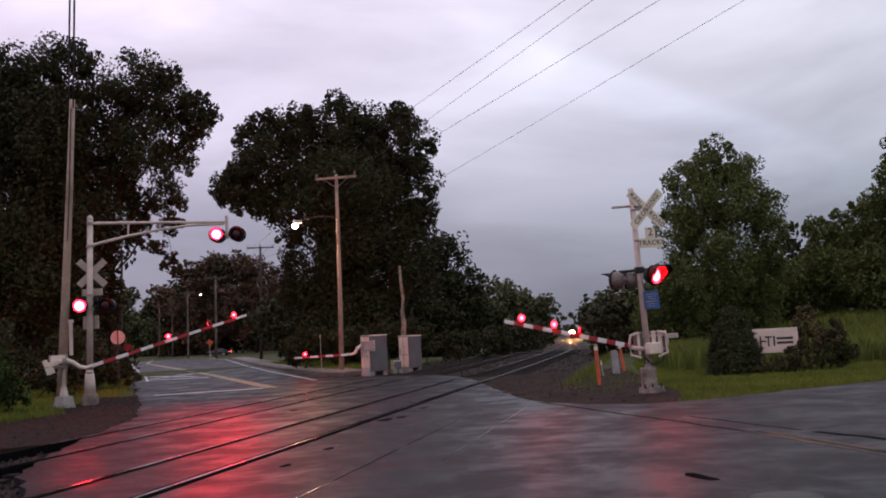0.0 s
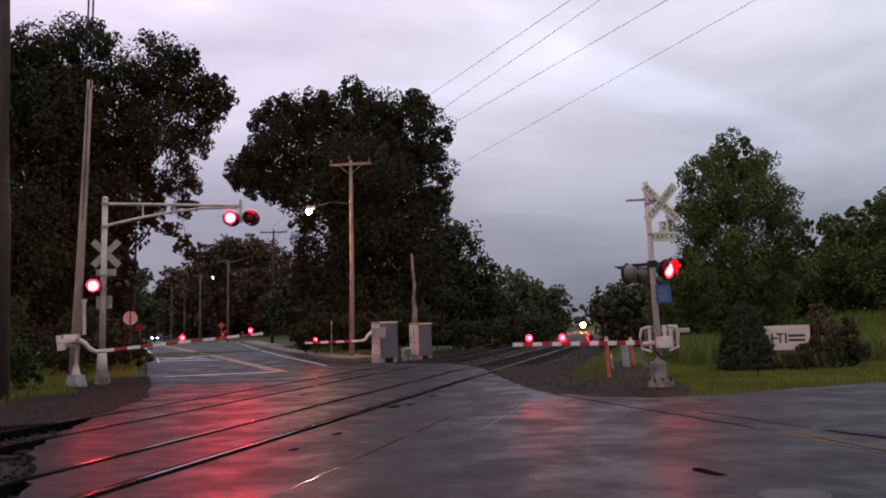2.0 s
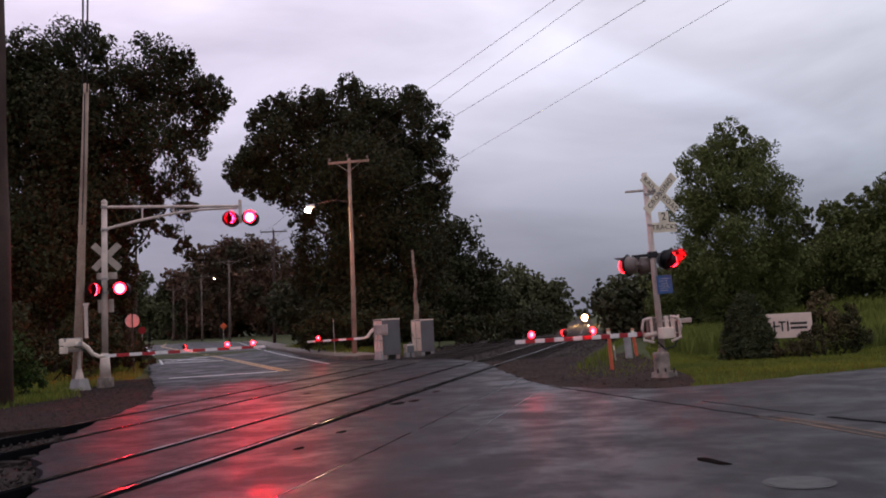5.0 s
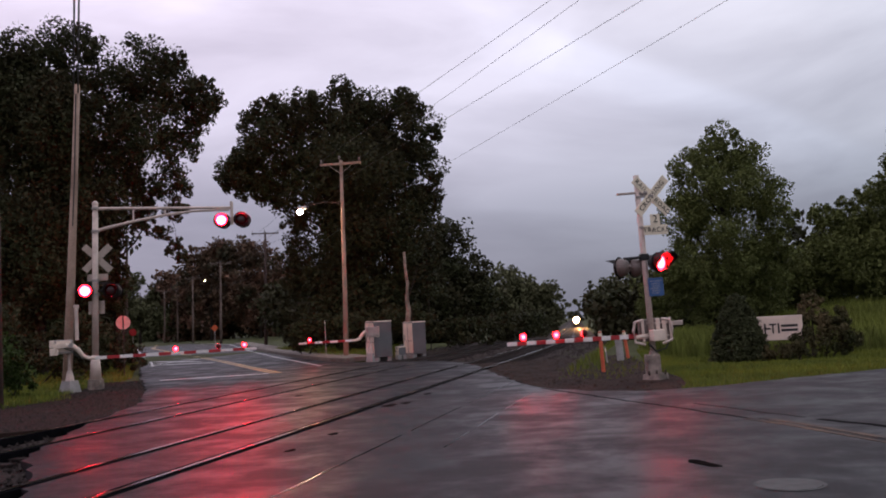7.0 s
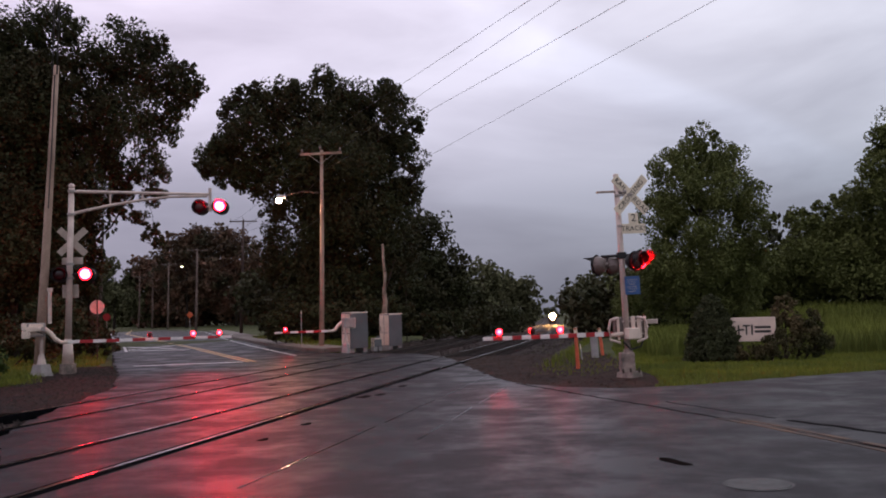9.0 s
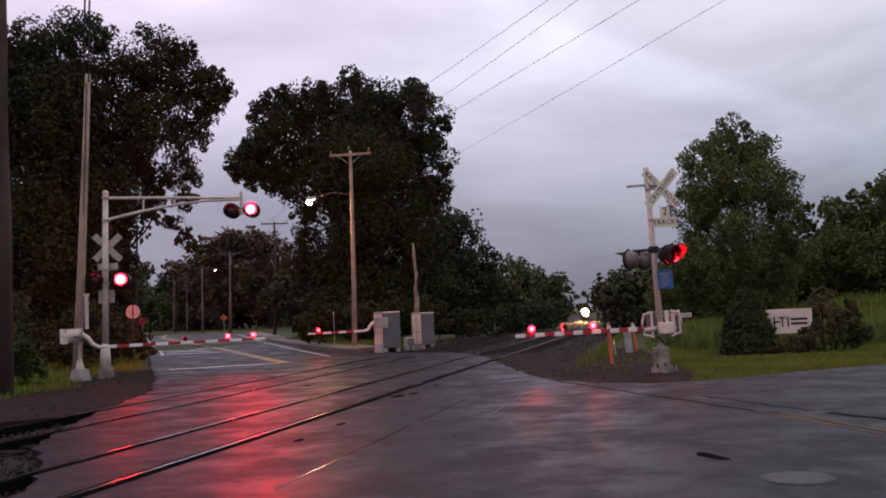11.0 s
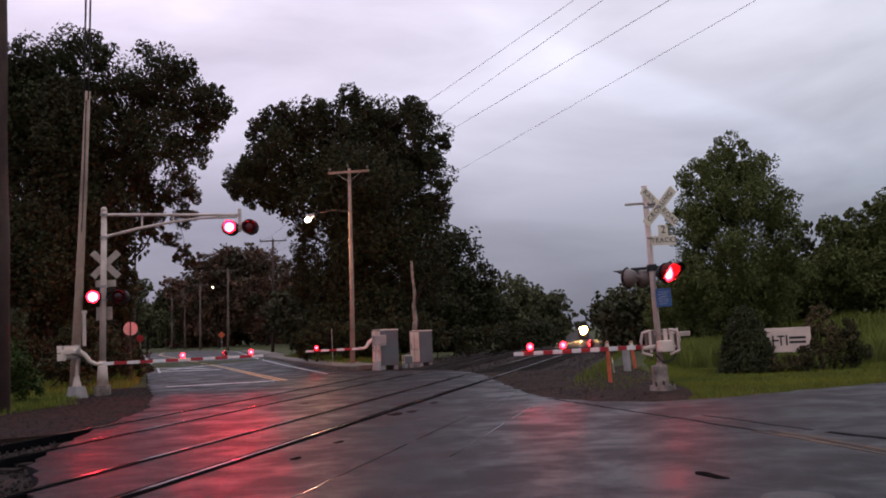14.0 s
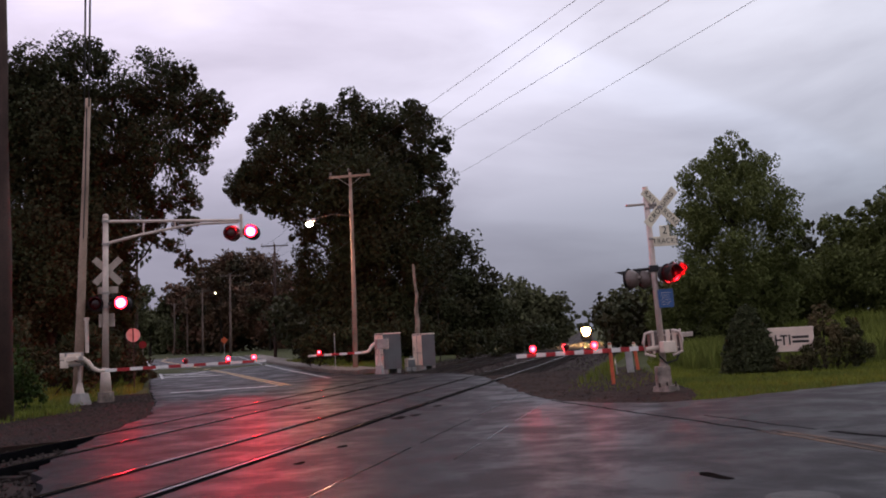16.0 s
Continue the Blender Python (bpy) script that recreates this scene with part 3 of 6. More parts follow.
def lens(parent, r, first, at, lit, flashing=True):
    """The lens insert: lit on one side, dark on the other."""
    bm = bmesh.new()
    disc(bm, r, -0.004, 0.0, dome=0.035 if r > 0.1 else 0.015)
    back = bmesh.new()
    for f in bm.faces:
        c = f.calc_center_median()
        out = math.hypot(c.x, c.z) / r
        # outer zones of the lit face carry the lamp's red halo as emission
        f.material_index = 2 if out > 0.95 else 3 if out > (0.66 if r > 0.12 else 0.5) else 0
    mesh_front = finish("lens", bm, lit, True)
    back.from_mesh(mesh_front)
    bmesh.ops.rotate(back, verts=back.verts, cent=(0, 0, 0), matrix=Matrix.Rotation(math.pi, 3, "Z"))
    bmesh.ops.translate(back, verts=back.verts, vec=(0, 0.006, 0))
    tmp = bpy.data.meshes.new("lens_back")
    back.to_mesh(tmp)
    back.free()
    both = bmesh.new()
    both.from_mesh(mesh_front)
    n = len(both.faces)
    both.from_mesh(tmp)
    both.faces.ensure_lookup_table()
    for f in both.faces[n:]:
        f.material_index = 1
    both.to_mesh(mesh_front)
    both.free()
    bpy.data.meshes.remove(tmp)
    mesh_front.materials.append(RED_OFF)
    mesh_front.materials.append(RED_RIM)
    mesh_front.materials.append(RED_PINK if lit is not RED_FAINT else RED_FAINT)
    mesh_front.polygons.foreach_set("use_smooth", [True] * len(mesh_front.polygons))
    ob = new("lens", mesh_front)
    ob.parent = parent
    ob.matrix_basis = pose(*at, 0, 0, 0 if first else 180)
    tagged(ob, "round red signal lens")
    if flashing:
        LENSES.append((ob, first, at))
    return ob


def signal_head(parent, m, first, backplate=0.275, lens_r=0.205, shell=None, lit=None, hood=((0.0, 360), (-0.07, 360), (-0.16, 250), (-0.26, 170), (-0.34, 110))):
    """A round flashing light facing its own -y: bowl, backplate, hood and lens."""
    bm = bmesh.new()
    for y0, y1, r0, r1 in ((0.0, 0.09, 0.228, 0.214), (0.09, 0.16, 0.214, 0.182), (0.16, 0.22, 0.182, 0.135), (0.22, 0.26, 0.135, 0.03)):
        rod(bm, (0, y0, 0), (0, y1, 0), r0, r1, segments=20, caps=False)
    rod(bm, (0, 0.25, 0), (0, 0.31, 0), 0.05, 0.04)
    head = part("signal_head", bm, shell or BLACK, parent, "dark flashing light housing", m)
    bm = bmesh.new()
    outer = bmesh.ops.create_circle(bm, radius=backplate, segments=28)["verts"]
    inner = bmesh.ops.create_circle(bm, radius=0.209, segments=28)["verts"]
    for i in range(28):
        bm.faces.new((outer[i], outer[(i + 1) % 28], inner[(i + 1) % 28], inner[i]))
    bmesh.ops.solidify(bm, geom=bm.faces[:], thickness=0.012)
    bmesh.ops.rotate(bm, verts=bm.verts, cent=(0, 0, 0), matrix=Matrix.Rotation(math.pi / 2, 3, "X"))
    part("backplate", bm, BLACK, head, "round black backplate")
    bm = bmesh.new()
    rows = []
    for y, span in hood:
        rows.append([bm.verts.new((0.212 * math.sin(radians(a)), y, 0.212 * math.cos(radians(a)))) for a in np.linspace(-span / 2, span / 2, 17)])
    for a, b in zip(rows, rows[1:]):
        for k in range(16):
            bm.faces.new((a[k], a[k + 1], b[k + 1], b[k]))
    bmesh.ops.solidify(bm, geom=bm.faces[:], thickness=0.008)
    part("visor", bm, BLACK, head, "black hood over the lens")
    # lens made oversize to take in the bloom round the lamp
    lens(head, lens_r, first, (0, -0.035, 0), lit or RED_LIT)
    return head


def lettering(parent, text, size, m, mat=None):
    data = bpy.data.curves.new("lettering", "FONT")
    data.body, data.size, data.align_x, data.align_y, data.extrude = text, size, "CENTER", "CENTER", 0.003
    data.space_character = 1.18
    data.materials.append(mat or SIGN_BLACK)
    ob = new("lettering", data)
    ob.parent, ob.matrix_basis = parent, m
    return tagged(ob, "black capital lettering")


def crossbuck(parent, m, front, back, words):
    """Two crossed boards facing -y."""
    for angle, text, y in ((45, ("RAIL", "ROAD"), 0.0), (-45, ("CROSSING",), -0.022)):
        bm = bmesh.new()
        block(bm, (0, 0, 0), (1.22, 0.012, 0.23), bevel=0.004)
        board = part("crossbuck_board", bm, front, parent, "long white crossbuck board" if words else "back of a crossbuck board", m @ pose(0, y, 0, 0, angle, 0))
        if words:
            if len(text) == 2:
                lettering(board, text[0], 0.17, pose(-0.365, -0.009, 0, 90, 0, 0))
                lettering(board, text[1], 0.17, pose(0.375, -0.009, 0, 90, 0, 0))
            else:
                lettering(board, text[0], 0.18, pose(0, -0.009, 0, 90, 0, 0))


def gate(name, m, length, lights, label, stripe=0.30, drop=0.0, side=-1, box=1.0):
    """A barrier: mechanism box on its own post, and the banded arm, which reaches along its own +x from the pivot."""
    t = thing(name, label, "crossing gate", m, group="crossing gates")
    reach = 0.75 if drop else 0.3
    # the curved bracket that carries the arm
    bm = bmesh.new()
    if drop:
        tube(bm, [(-0.1, -0.16, 0.02), (0.12, -0.16, 0.0), (0.28, -0.16, -0.12), (0.42, -0.16, -0.32), (0.60, -0.16, -drop), (0.80, -0.16, -drop)], 0.10, 0.055, 10)
        block(bm, (-0.26, -0.16, 0.03), (0.42, 0.10, 0.16), bevel=0.01)
    else:
        tube(bm, [(-0.12, -0.16, 0.0), (0.1, -0.16, -0.02), (0.35, -0.16, -0.03)], 0.07, 0.05, 10)
    arm = part("gate_arm", bm, CABINET, t, "white arm bracket with its banded arm")
    x, k = reach, 1 if drop else 0
    while x < length - 0.02:
        w = min(stripe, length - x)
        bm = bmesh.new()
        hgt = 0.115 - 0.03 * x / length
        block(bm, (x + w / 2, -0.16, -drop), (w, 0.035, hgt), bevel=0.006)
        part("arm_band", bm, ARM_WHITE if k % 2 else ARM_RED, arm, "white reflective band" if k % 2 else "red reflective band")
        x, k = x + w, k + 1
    for f, mode in lights:
        bm = bmesh.new()
        block(bm, (f, -0.16, -drop + 0.085), (0.06, 0.05, 0.08), bevel=0.01)
        part("lamp_bracket", bm, BLACK, arm, "small black lamp bracket")
        bm = bmesh.new()
        rod(bm, (f, -0.16 - side * 0.03, -drop + 0.15), (f, -0.16 + side * 0.01, -drop + 0.15), 0.08, 0.09, segments=16)
        part("lamp_housing", bm, BLACK, arm, "small round lamp housing")
        lens(arm, 0.080, (mode != "second") == (side < 0), (f, -0.16 + side * 0.03, -drop + 0.15), RED_LIT_SMALL, mode != "steady")
    if drop:
        for dx, dz, w, h in ((-0.50, -0.13, 0.18, 0.24), (-0.52, 0.13, 0.15, 0.24), (-0.37, -0.15, 0.08, 0.20)):
            bm = bmesh.new()
            block(bm, (dx, -0.18, dz - 0.02), (w, 0.14, h), bevel=0.015)
            part("counterweight", bm, CABINET, arm, "white counterweight plate")
        bm = bmesh.new()
        rod(bm, (0.05, -0.30, 0.03), (0.05, -0.22, 0.03), 0.075, segments=16)
        rod(bm, (0.05, -0.32, 0.03), (0.05, -0.29, 0.03), 0.035, segments=6)
        part("pivot_bolt", bm, STEEL, arm, "grey pivot bolt")
        bm = bmesh.new()
        tube(bm, [(-0.15, -0.29, -0.04), (0.08, -0.30, -0.14), (0.24, -0.29, -0.32), (0.45, -0.24, -drop - 0.02)], 0.016, 0.014, 6)
        part("lamp_cable", bm, BLACK, arm, "black cable along the bracket")
    bm = bmesh.new()
    shift = -0.16 if drop else -0.12
    block(bm, (shift, 0.08, 0.0), (0.56 * box, 0.34 * box, 0.46 * box), bevel=0.025)
    mech = part("mechanism_box", bm, STEEL if drop else CABINET, t, "weathered grey gate mechanism box")
    bm = bmesh.new()
    block(bm, (shift, 0.08 - 0.18 * box, 0.02), (0.44 * box, 0.015, 0.36 * box), bevel=0.006)
    part("access_door", bm, CABINET if drop else STEEL, mech)
    return t, arm


def anchor(t, z, r=0.055, base=0.30, high=0.55):
    """A post with a tapering foot down to the ground, z below the thing's origin."""
    bm = bmesh.new()
    rod(bm, (0, 0.1, -z + 0.3), (0, 0.1, 0.05), r)
    part("post", bm, ALUMINIUM, t, "silver painted post")
    bm = bmesh.new()
    rod(bm, (0, 0.1, -z + 0.4), (0, 0.1, -z + high + 0.2), 0.15, 0.08, segments=8)
    part("junction_base", bm, ALUMINIUM, t, "tapered cast base")
    bm = bmesh.new()
    rod(bm, (0, 0.1, -z - 0.15), (0, 0.1, -z + 0.42), base * 1.35, base * 0.85, segments=4)
    part("foundation", bm, CONCRETE, t, "pale concrete foundation block")


def make_cantilever():
    """The tall mast with flashing lights on a bracket over the far road."""
    x, y = -11.90, 31.85
    t = thing("cantilever_signal", "silver railway signal mast with an overhead arm and flashing red lights", "railway signal", Matrix.Translation((x, y, -0.06)))
    bm = bmesh.new()
    rod(bm, (0, 0, -0.1), (0, 0, 0.38), 0.30, 0.28, segments=8)
    part("foundation", bm, STAINED, t, "dark stained concrete foundation")
    bm = bmesh.new()
    rod(bm, (0, 0, 0.36), (0, 0, 1.10), 0.20, 0.15, segments=16)
    rod(bm, (0, 0, 1.10), (0, 0, 1.22), 0.15, 0.115, segments=16)
    rod(bm, (0, 0, 0.85), (0.12, 0.02, 6.45), 0.115, 0.095, segments=16)
    bmesh.ops.create_uvsphere(bm, u_segments=12, v_segments=8, radius=0.11, matrix=Matrix.Translation((0.12, 0.02, 6.47)))
    part("mast", bm, ALUMINIUM, t, "tall silver painted steel mast", smooth=True)
    d = Vector((0.96, 0.28, 0))
    top, low, tip = Vector((0.12, 0.02, 6.30)), Vector((0.11, 0.02, 5.52)), Vector((0.12, 0.02, 6.26)) + d * 4.65
    bm = bmesh.new()
    rod(bm, top, tip, 0.055, 0.05)
    part("upper_arm", bm, ALUMINIUM, t)
    bm = bmesh.new()
    mid = top.lerp(tip, 0.70) + Vector((0, 0, -0.12))
    tube(bm, [low, low.lerp(mid, 0.35) + Vector((0, 0, 0.06)), low.lerp(mid, 0.7) + Vector((0, 0, 0.06)), mid], 0.055, 0.045)
    rod(bm, mid, top.lerp(tip, 0.98) + Vector((0, 0, -0.07)), 0.045)
    part("lower_brace", bm, ALUMINIUM, t)
    for f in (0.27, 0.5):
        bm = bmesh.new()
        rod(bm, top.lerp(tip, f), top.lerp(tip, f) + Vector((0, 0, -0.47 if f < 0.4 else -0.2)), 0.03)
        part("strut", bm, ALUMINIUM, t)
    bm = bmesh.new()
    rod(bm, tip + Vector((0, 0, 0.22)), tip + Vector((0, 0, -0.62)), 0.06)
    rod(bm, tip + Vector((-0.40, 0, -0.46)), tip + Vector((0.40, 0, -0.46)), 0.035)
    part("hanger", bm, ALUMINIUM, t)
    for side in (-1, 1):
        signal_head(t, Matrix.Translation(tip + Vector((side * 0.36, -0.14, -0.46))) @ pose(0, 0, 0, 0, 0, 14), side < 0)
        signal_head(t, Matrix.Translation(tip + Vector((side * 0.36, 0.26, -0.46))) @ pose(0, 0, 0, 0, 0, 196), side > 0)
        signal_head(t, pose(0.20 + side * 0.39, 0.30 + side * 0.14, 3.42, 0, 0, 200), side > 0, lit=RED_LIT_REAR)
    # low lights, crossing boards and plates seen from behind
    for side in (-1, 1):
        signal_head(t, pose(0.20 + side * 0.39, -0.16 + side * 0.14, 3.42, 0, 0, 20), side < 0, lit=RED_LIT_LOW)
    bm = bmesh.new()
    rod(bm, (-0.40, 0.0, 3.42), (0.50, 0.0, 3.42), 0.035)
    rod(bm, (-0.30, 0.0, 3.68), (0.50, 0.0, 3.68), 0.02)
    part("light_bracket", bm, BLACK, t)
    crossbuck(t, pose(0.08, 0.20, 4.57, 0, 0, 19), SIGN_BACK, SIGN_BACK, False)
    bm = bmesh.new()
    block(bm, (0.08, 0.19, 3.90), (0.72, 0.012, 0.24), bevel=0.004)
    part("track_count_plate", bm, SIGN_BACK, t, "back of a narrow plate")
    bm = bmesh.new()
    block(bm, (0.03, 0.16, 2.85), (0.55, 0.06, 0.46), bevel=0.015)
    part("notice_plate", bm, SIGN_BACK, t, "back of a pale square plate")
    for z in (1.0, 3.30, 3.78, 5.50, 6.30):
        bm = bmesh.new()
        rod(bm, (0.02 * z, 0, z - 0.04), (0.02 * z, 0, z + 0.04), 0.135)
        part("clamp", bm, STEEL, t)


make_cantilever()

GATE_L_TURN = math.degrees(math.atan2(0.36, 0.933))
gate_l, arm_l = gate("crossing_gate", pose(-12.3, 30.62, 1.5, 0, 0, GATE_L_TURN), 6.15, ((3.39, "first"), (4.83, "second"), (5.72, "steady")),
                     "lowered red and white banded crossing gate with red lamps", stripe=0.4154, drop=0.42)
anchor(gate_l, 1.55)
bm = bmesh.new()
rod(bm, (0.25, 0.12, 0.2), (0.25, 0.12, 1.28), 0.06)
rod(bm, (0.25, 0.12, 1.28), (0.25, 0.12, 1.38), 0.09)
part("guide_post", bm, ALUMINIUM, gate_l, "silver stub post beside the mechanism")

gate_r, arm_r = gate("crossing_gate", pose(5.13, 22.32, 1.05, 0, 0, math.degrees(math.atan2(-0.334, -0.943))), 3.75, ((1.75, "second"), (2.50, "first"), (3.35, "steady")),
                     "lowered red and white banded crossing gate beside the signal mast", stripe=0.2465, side=1, box=0.6)

gate_m, arm_m = gate("crossing_gate", pose(-3.35, 43.5, 1.35, 0, 0, 180 + 25), 3.35, ((2.85, "steady"),),
                     "lowered banded crossing gate beyond the tracks", stripe=0.3715, drop=0.36, side=1)
anchor(gate_m, 1.41, base=0.2)


def make_right_signal():
    """The near signal mast with lettered boards, lights turned to the side, and the gate's machine round it."""
    m = Matrix.Translation((5.2, 22.45, -0.06)) @ pose(0, 0, 0, 0, -1.6, 0)
    t = thing("crossing_signal", "leaning silver crossing signal mast with lettered crossbuck and flashing lights", "railway signal", m)
    bm = bmesh.new()
    rod(bm, (0, 0, -0.25), (0, 0, 0.18), 0.40, 0.30, segments=4)
    part("foundation", bm, STAINED, t, "rough stained concrete foundation")
    bm = bmesh.new()
    block(bm, (-0.04, 0, 0.40), (0.34, 0.30, 0.50), bevel=0.03)
    rod(bm, (0.0, 0, 0.62), (0.0, 0, 0.74), 0.13, 0.09, segments=10)
    base = part("junction_base", bm, STAINED, t, "cast junction box base")
    for dx, dy in ((-0.28, -0.30), (0.28, -0.30), (-0.02, -0.32)):
        bm = bmesh.new()
        rod(bm, (dx * 0.7, dy * 0.7, 0.16), (dx * 0.7, dy * 0.7, 0.27), 0.025, segments=8)
        part("anchor_bolt", bm, RAIL_SIDE, base, "rusty anchor bolt")
    bm = bmesh.new()
    rod(bm, (0, 0, 0.5), (0, 0, 5.06), 0.075, 0.07, segments=14)
    part("mast", bm, ALUMINIUM, t, "leaning silver painted mast", smooth=True)
    # boards turned to the road on this side
    face = pose(0, 0, 0, 0, 0, 17)
    crossbuck(t, face @ pose(0.30, -0.12, 4.52, 0, 0, 0), WHITE_SIGN, SIGN_BACK, True)
    bm = bmesh.new()
    block(bm, (0, 0, -0.19), (0.66, 0.012, 0.24), bevel=0.004)
    block(bm, (0, 0, 0.06), (0.27, 0.012, 0.27), bevel=0.004)
    plate = part("track_count_plate", bm, WHITE_SIGN, t, "white plate reading 2 tracks", face @ pose(0.28, -0.22, 3.86))
    lettering(plate, "2", 0.27, pose(0, -0.010, 0.07, 90, 0, 0))
    lettering(plate, "TRACKS", 0.17, pose(0, -0.010, -0.19, 90, 0, 0))
    for z in (4.52, 3.76):
        bm = bmesh.new()
        block(bm, (0.15, -0.06, z), (0.42, 0.05, 0.06), bevel=0.008)
        part("sign_bracket", bm, STEEL, t)
    # a second crossing board seen edge-on
    bm = bmesh.new()
    block(bm, (-0.28, 0.02, 4.63), (0.46, 0.10, 0.05), bevel=0.008)
    part("side_board", bm, SIGN_BACK, t, "crossing board seen along its edge")
    bm = bmesh.new()
    rod(bm, (-0.05, 0.0, 4.60), (0.22, -0.08, 4.60), 0.05)
    part("board_clamp", bm, STEEL, t)
    # light arms
    bm = bmesh.new()
    rod(bm, (-0.50, 0.06, 3.03), (0.50, -0.10, 3.03), 0.035)
    block(bm, (0, 0, 3.03), (0.22, 0.2, 0.16), bevel=0.02)
    part("light_bracket", bm, BLACK, t)
    tunnel = ((0.0, 360), (-0.075, 360), (-0.08, 120), (-0.20, 85), (-0.34, 45))
    stub = ((0.0, 360), (-0.06, 330), (-0.12, 240), (-0.20, 190), (-0.29, 150))
    signal_head(t, pose(-0.60, 0.06, 2.82, 0, 0, -128), True, 0.27, shell=HEAD_GREY, lit=RED_FAINT, hood=tunnel)
    signal_head(t, pose(-0.22, 0.22, 2.80, 0, 0, -128), False, 0.26, shell=HEAD_GREY, lit=RED_FAINT, hood=tunnel)
    signal_head(t, pose(0.27, -0.30, 2.86, 0, 0, 34), True, 0.25, lit=RED_LIT_SIDE, hood=stub)
    signal_head(t, pose(0.47, 0.02, 2.90, 0, 0, 42), False, 0.25, lit=RED_LIT_SIDE, hood=stub)
    bm = bmesh.new()
    block(bm, (0.20, -0.11, 2.28), (0.37, 0.012, 0.45), bevel=0.006)
    blue = part("notice_plate", bm, BLUE_SIGN, t, "blue emergency notice plate")
    for k in range(6):
        bm = bmesh.new()
        block(bm, (0.20 - 0.02 * (k % 2), -0.119, 2.42 - 0.058 * k), (0.26 - 0.04 * (k % 3), 0.003, 0.006))
        part("writing_bar", bm, WHITE_SIGN, blue, "pale line of small writing")
    # machine guards round the mast
    for sx in (-0.42, 0.42):
        bm = bmesh.new()
        tube(bm, [(sx * 0.55, -0.18, 1.50), (sx, -0.18, 1.46), (sx * 1.12, -0.18, 1.25), (sx * 1.06, -0.18, 0.98), (sx * 0.5, -0.18, 0.90)], 0.035, 0.035)
        part("guard_bar", bm, ALUMINIUM, t, "bent silver guard bar")
    bm = bmesh.new()
    block(bm, (0.10, 0.16, 1.24), (0.74, 0.30, 0.54), bevel=0.03)
    box = part("motor_box", bm, HEAD_GREY, t, "weathered grey gate motor box")
    for x, w in ((-0.20, 0.06), (0.17, 0.10), (0.32, 0.10), (0.47, 0.05)):
        bm = bmesh.new()
        block(bm, (x, -0.02, 1.24), (w, 0.05, 0.56), bevel=0.01)
        part("cover_rib", bm, CABINET, box, "pale upright cover plate")
    for dz in (1.08, 1.40):
        bm = bmesh.new()
        rod(bm, (-0.10, -0.02, dz), (0.42, -0.02, dz), 0.022)
        part("cover_bar", bm, ALUMINIUM, box)
    bm = bmesh.new()
    block(bm, (0.68, 0.25, 1.36), (0.34, 0.08, 0.12), bevel=0.015)
    part("counterweight_arm", bm, SIGN_BACK, t)
    bm = bmesh.new()
    tube(bm, [(-0.12, -0.1, 0.92), (0.05, -0.14, 0.72), (0.30, -0.1, 0.78), (0.42, -0.05, 0.98)], 0.022, 0.022)
    part("cable", bm, BLACK, t, "slack black cable")


make_right_signal()


def post(name, x, y, h, r, mat, label, category="marker post", lean=0.0, cap=None):
    t = thing(name, label, category, Matrix.Translation((x, y, -0.08)) @ pose(0, 0, 0, 0, lean, 0))
    bm = bmesh.new()
    rod(bm, (0, 0, 0), (0, 0, h), r, r * 0.95, segments=12)
    part("shaft", bm, mat, t)
    bm = bmesh.new()
    rod(bm, (0, 0, h - 0.16), (0, 0, h + 0.012), r * 1.06, r * 0.9)
    part("top_band", bm, cap or WHITE_SIGN, t, "pale reflective top band")


post("marker_post", 4.6, 26.2, 1.22, 0.055, ORANGE_POST, "slim orange plastic marker post in the verge", lean=-2)
post("marker_post", 6.75, 33.2, 1.05, 0.06, ORANGE_POST, "orange marker post leaning in the verge", lean=-6)
post("stub_post", 6.2, 31.8, 0.85, 0.13, CONCRETE, "short pale concrete post beside the line", "stub post", lean=-3, cap=CONCRETE)
post("thin_stake", 5.5, 30.5, 0.6, 0.025, CONCRETE, "thin pale stake in the cinders", "stake", lean=-5)


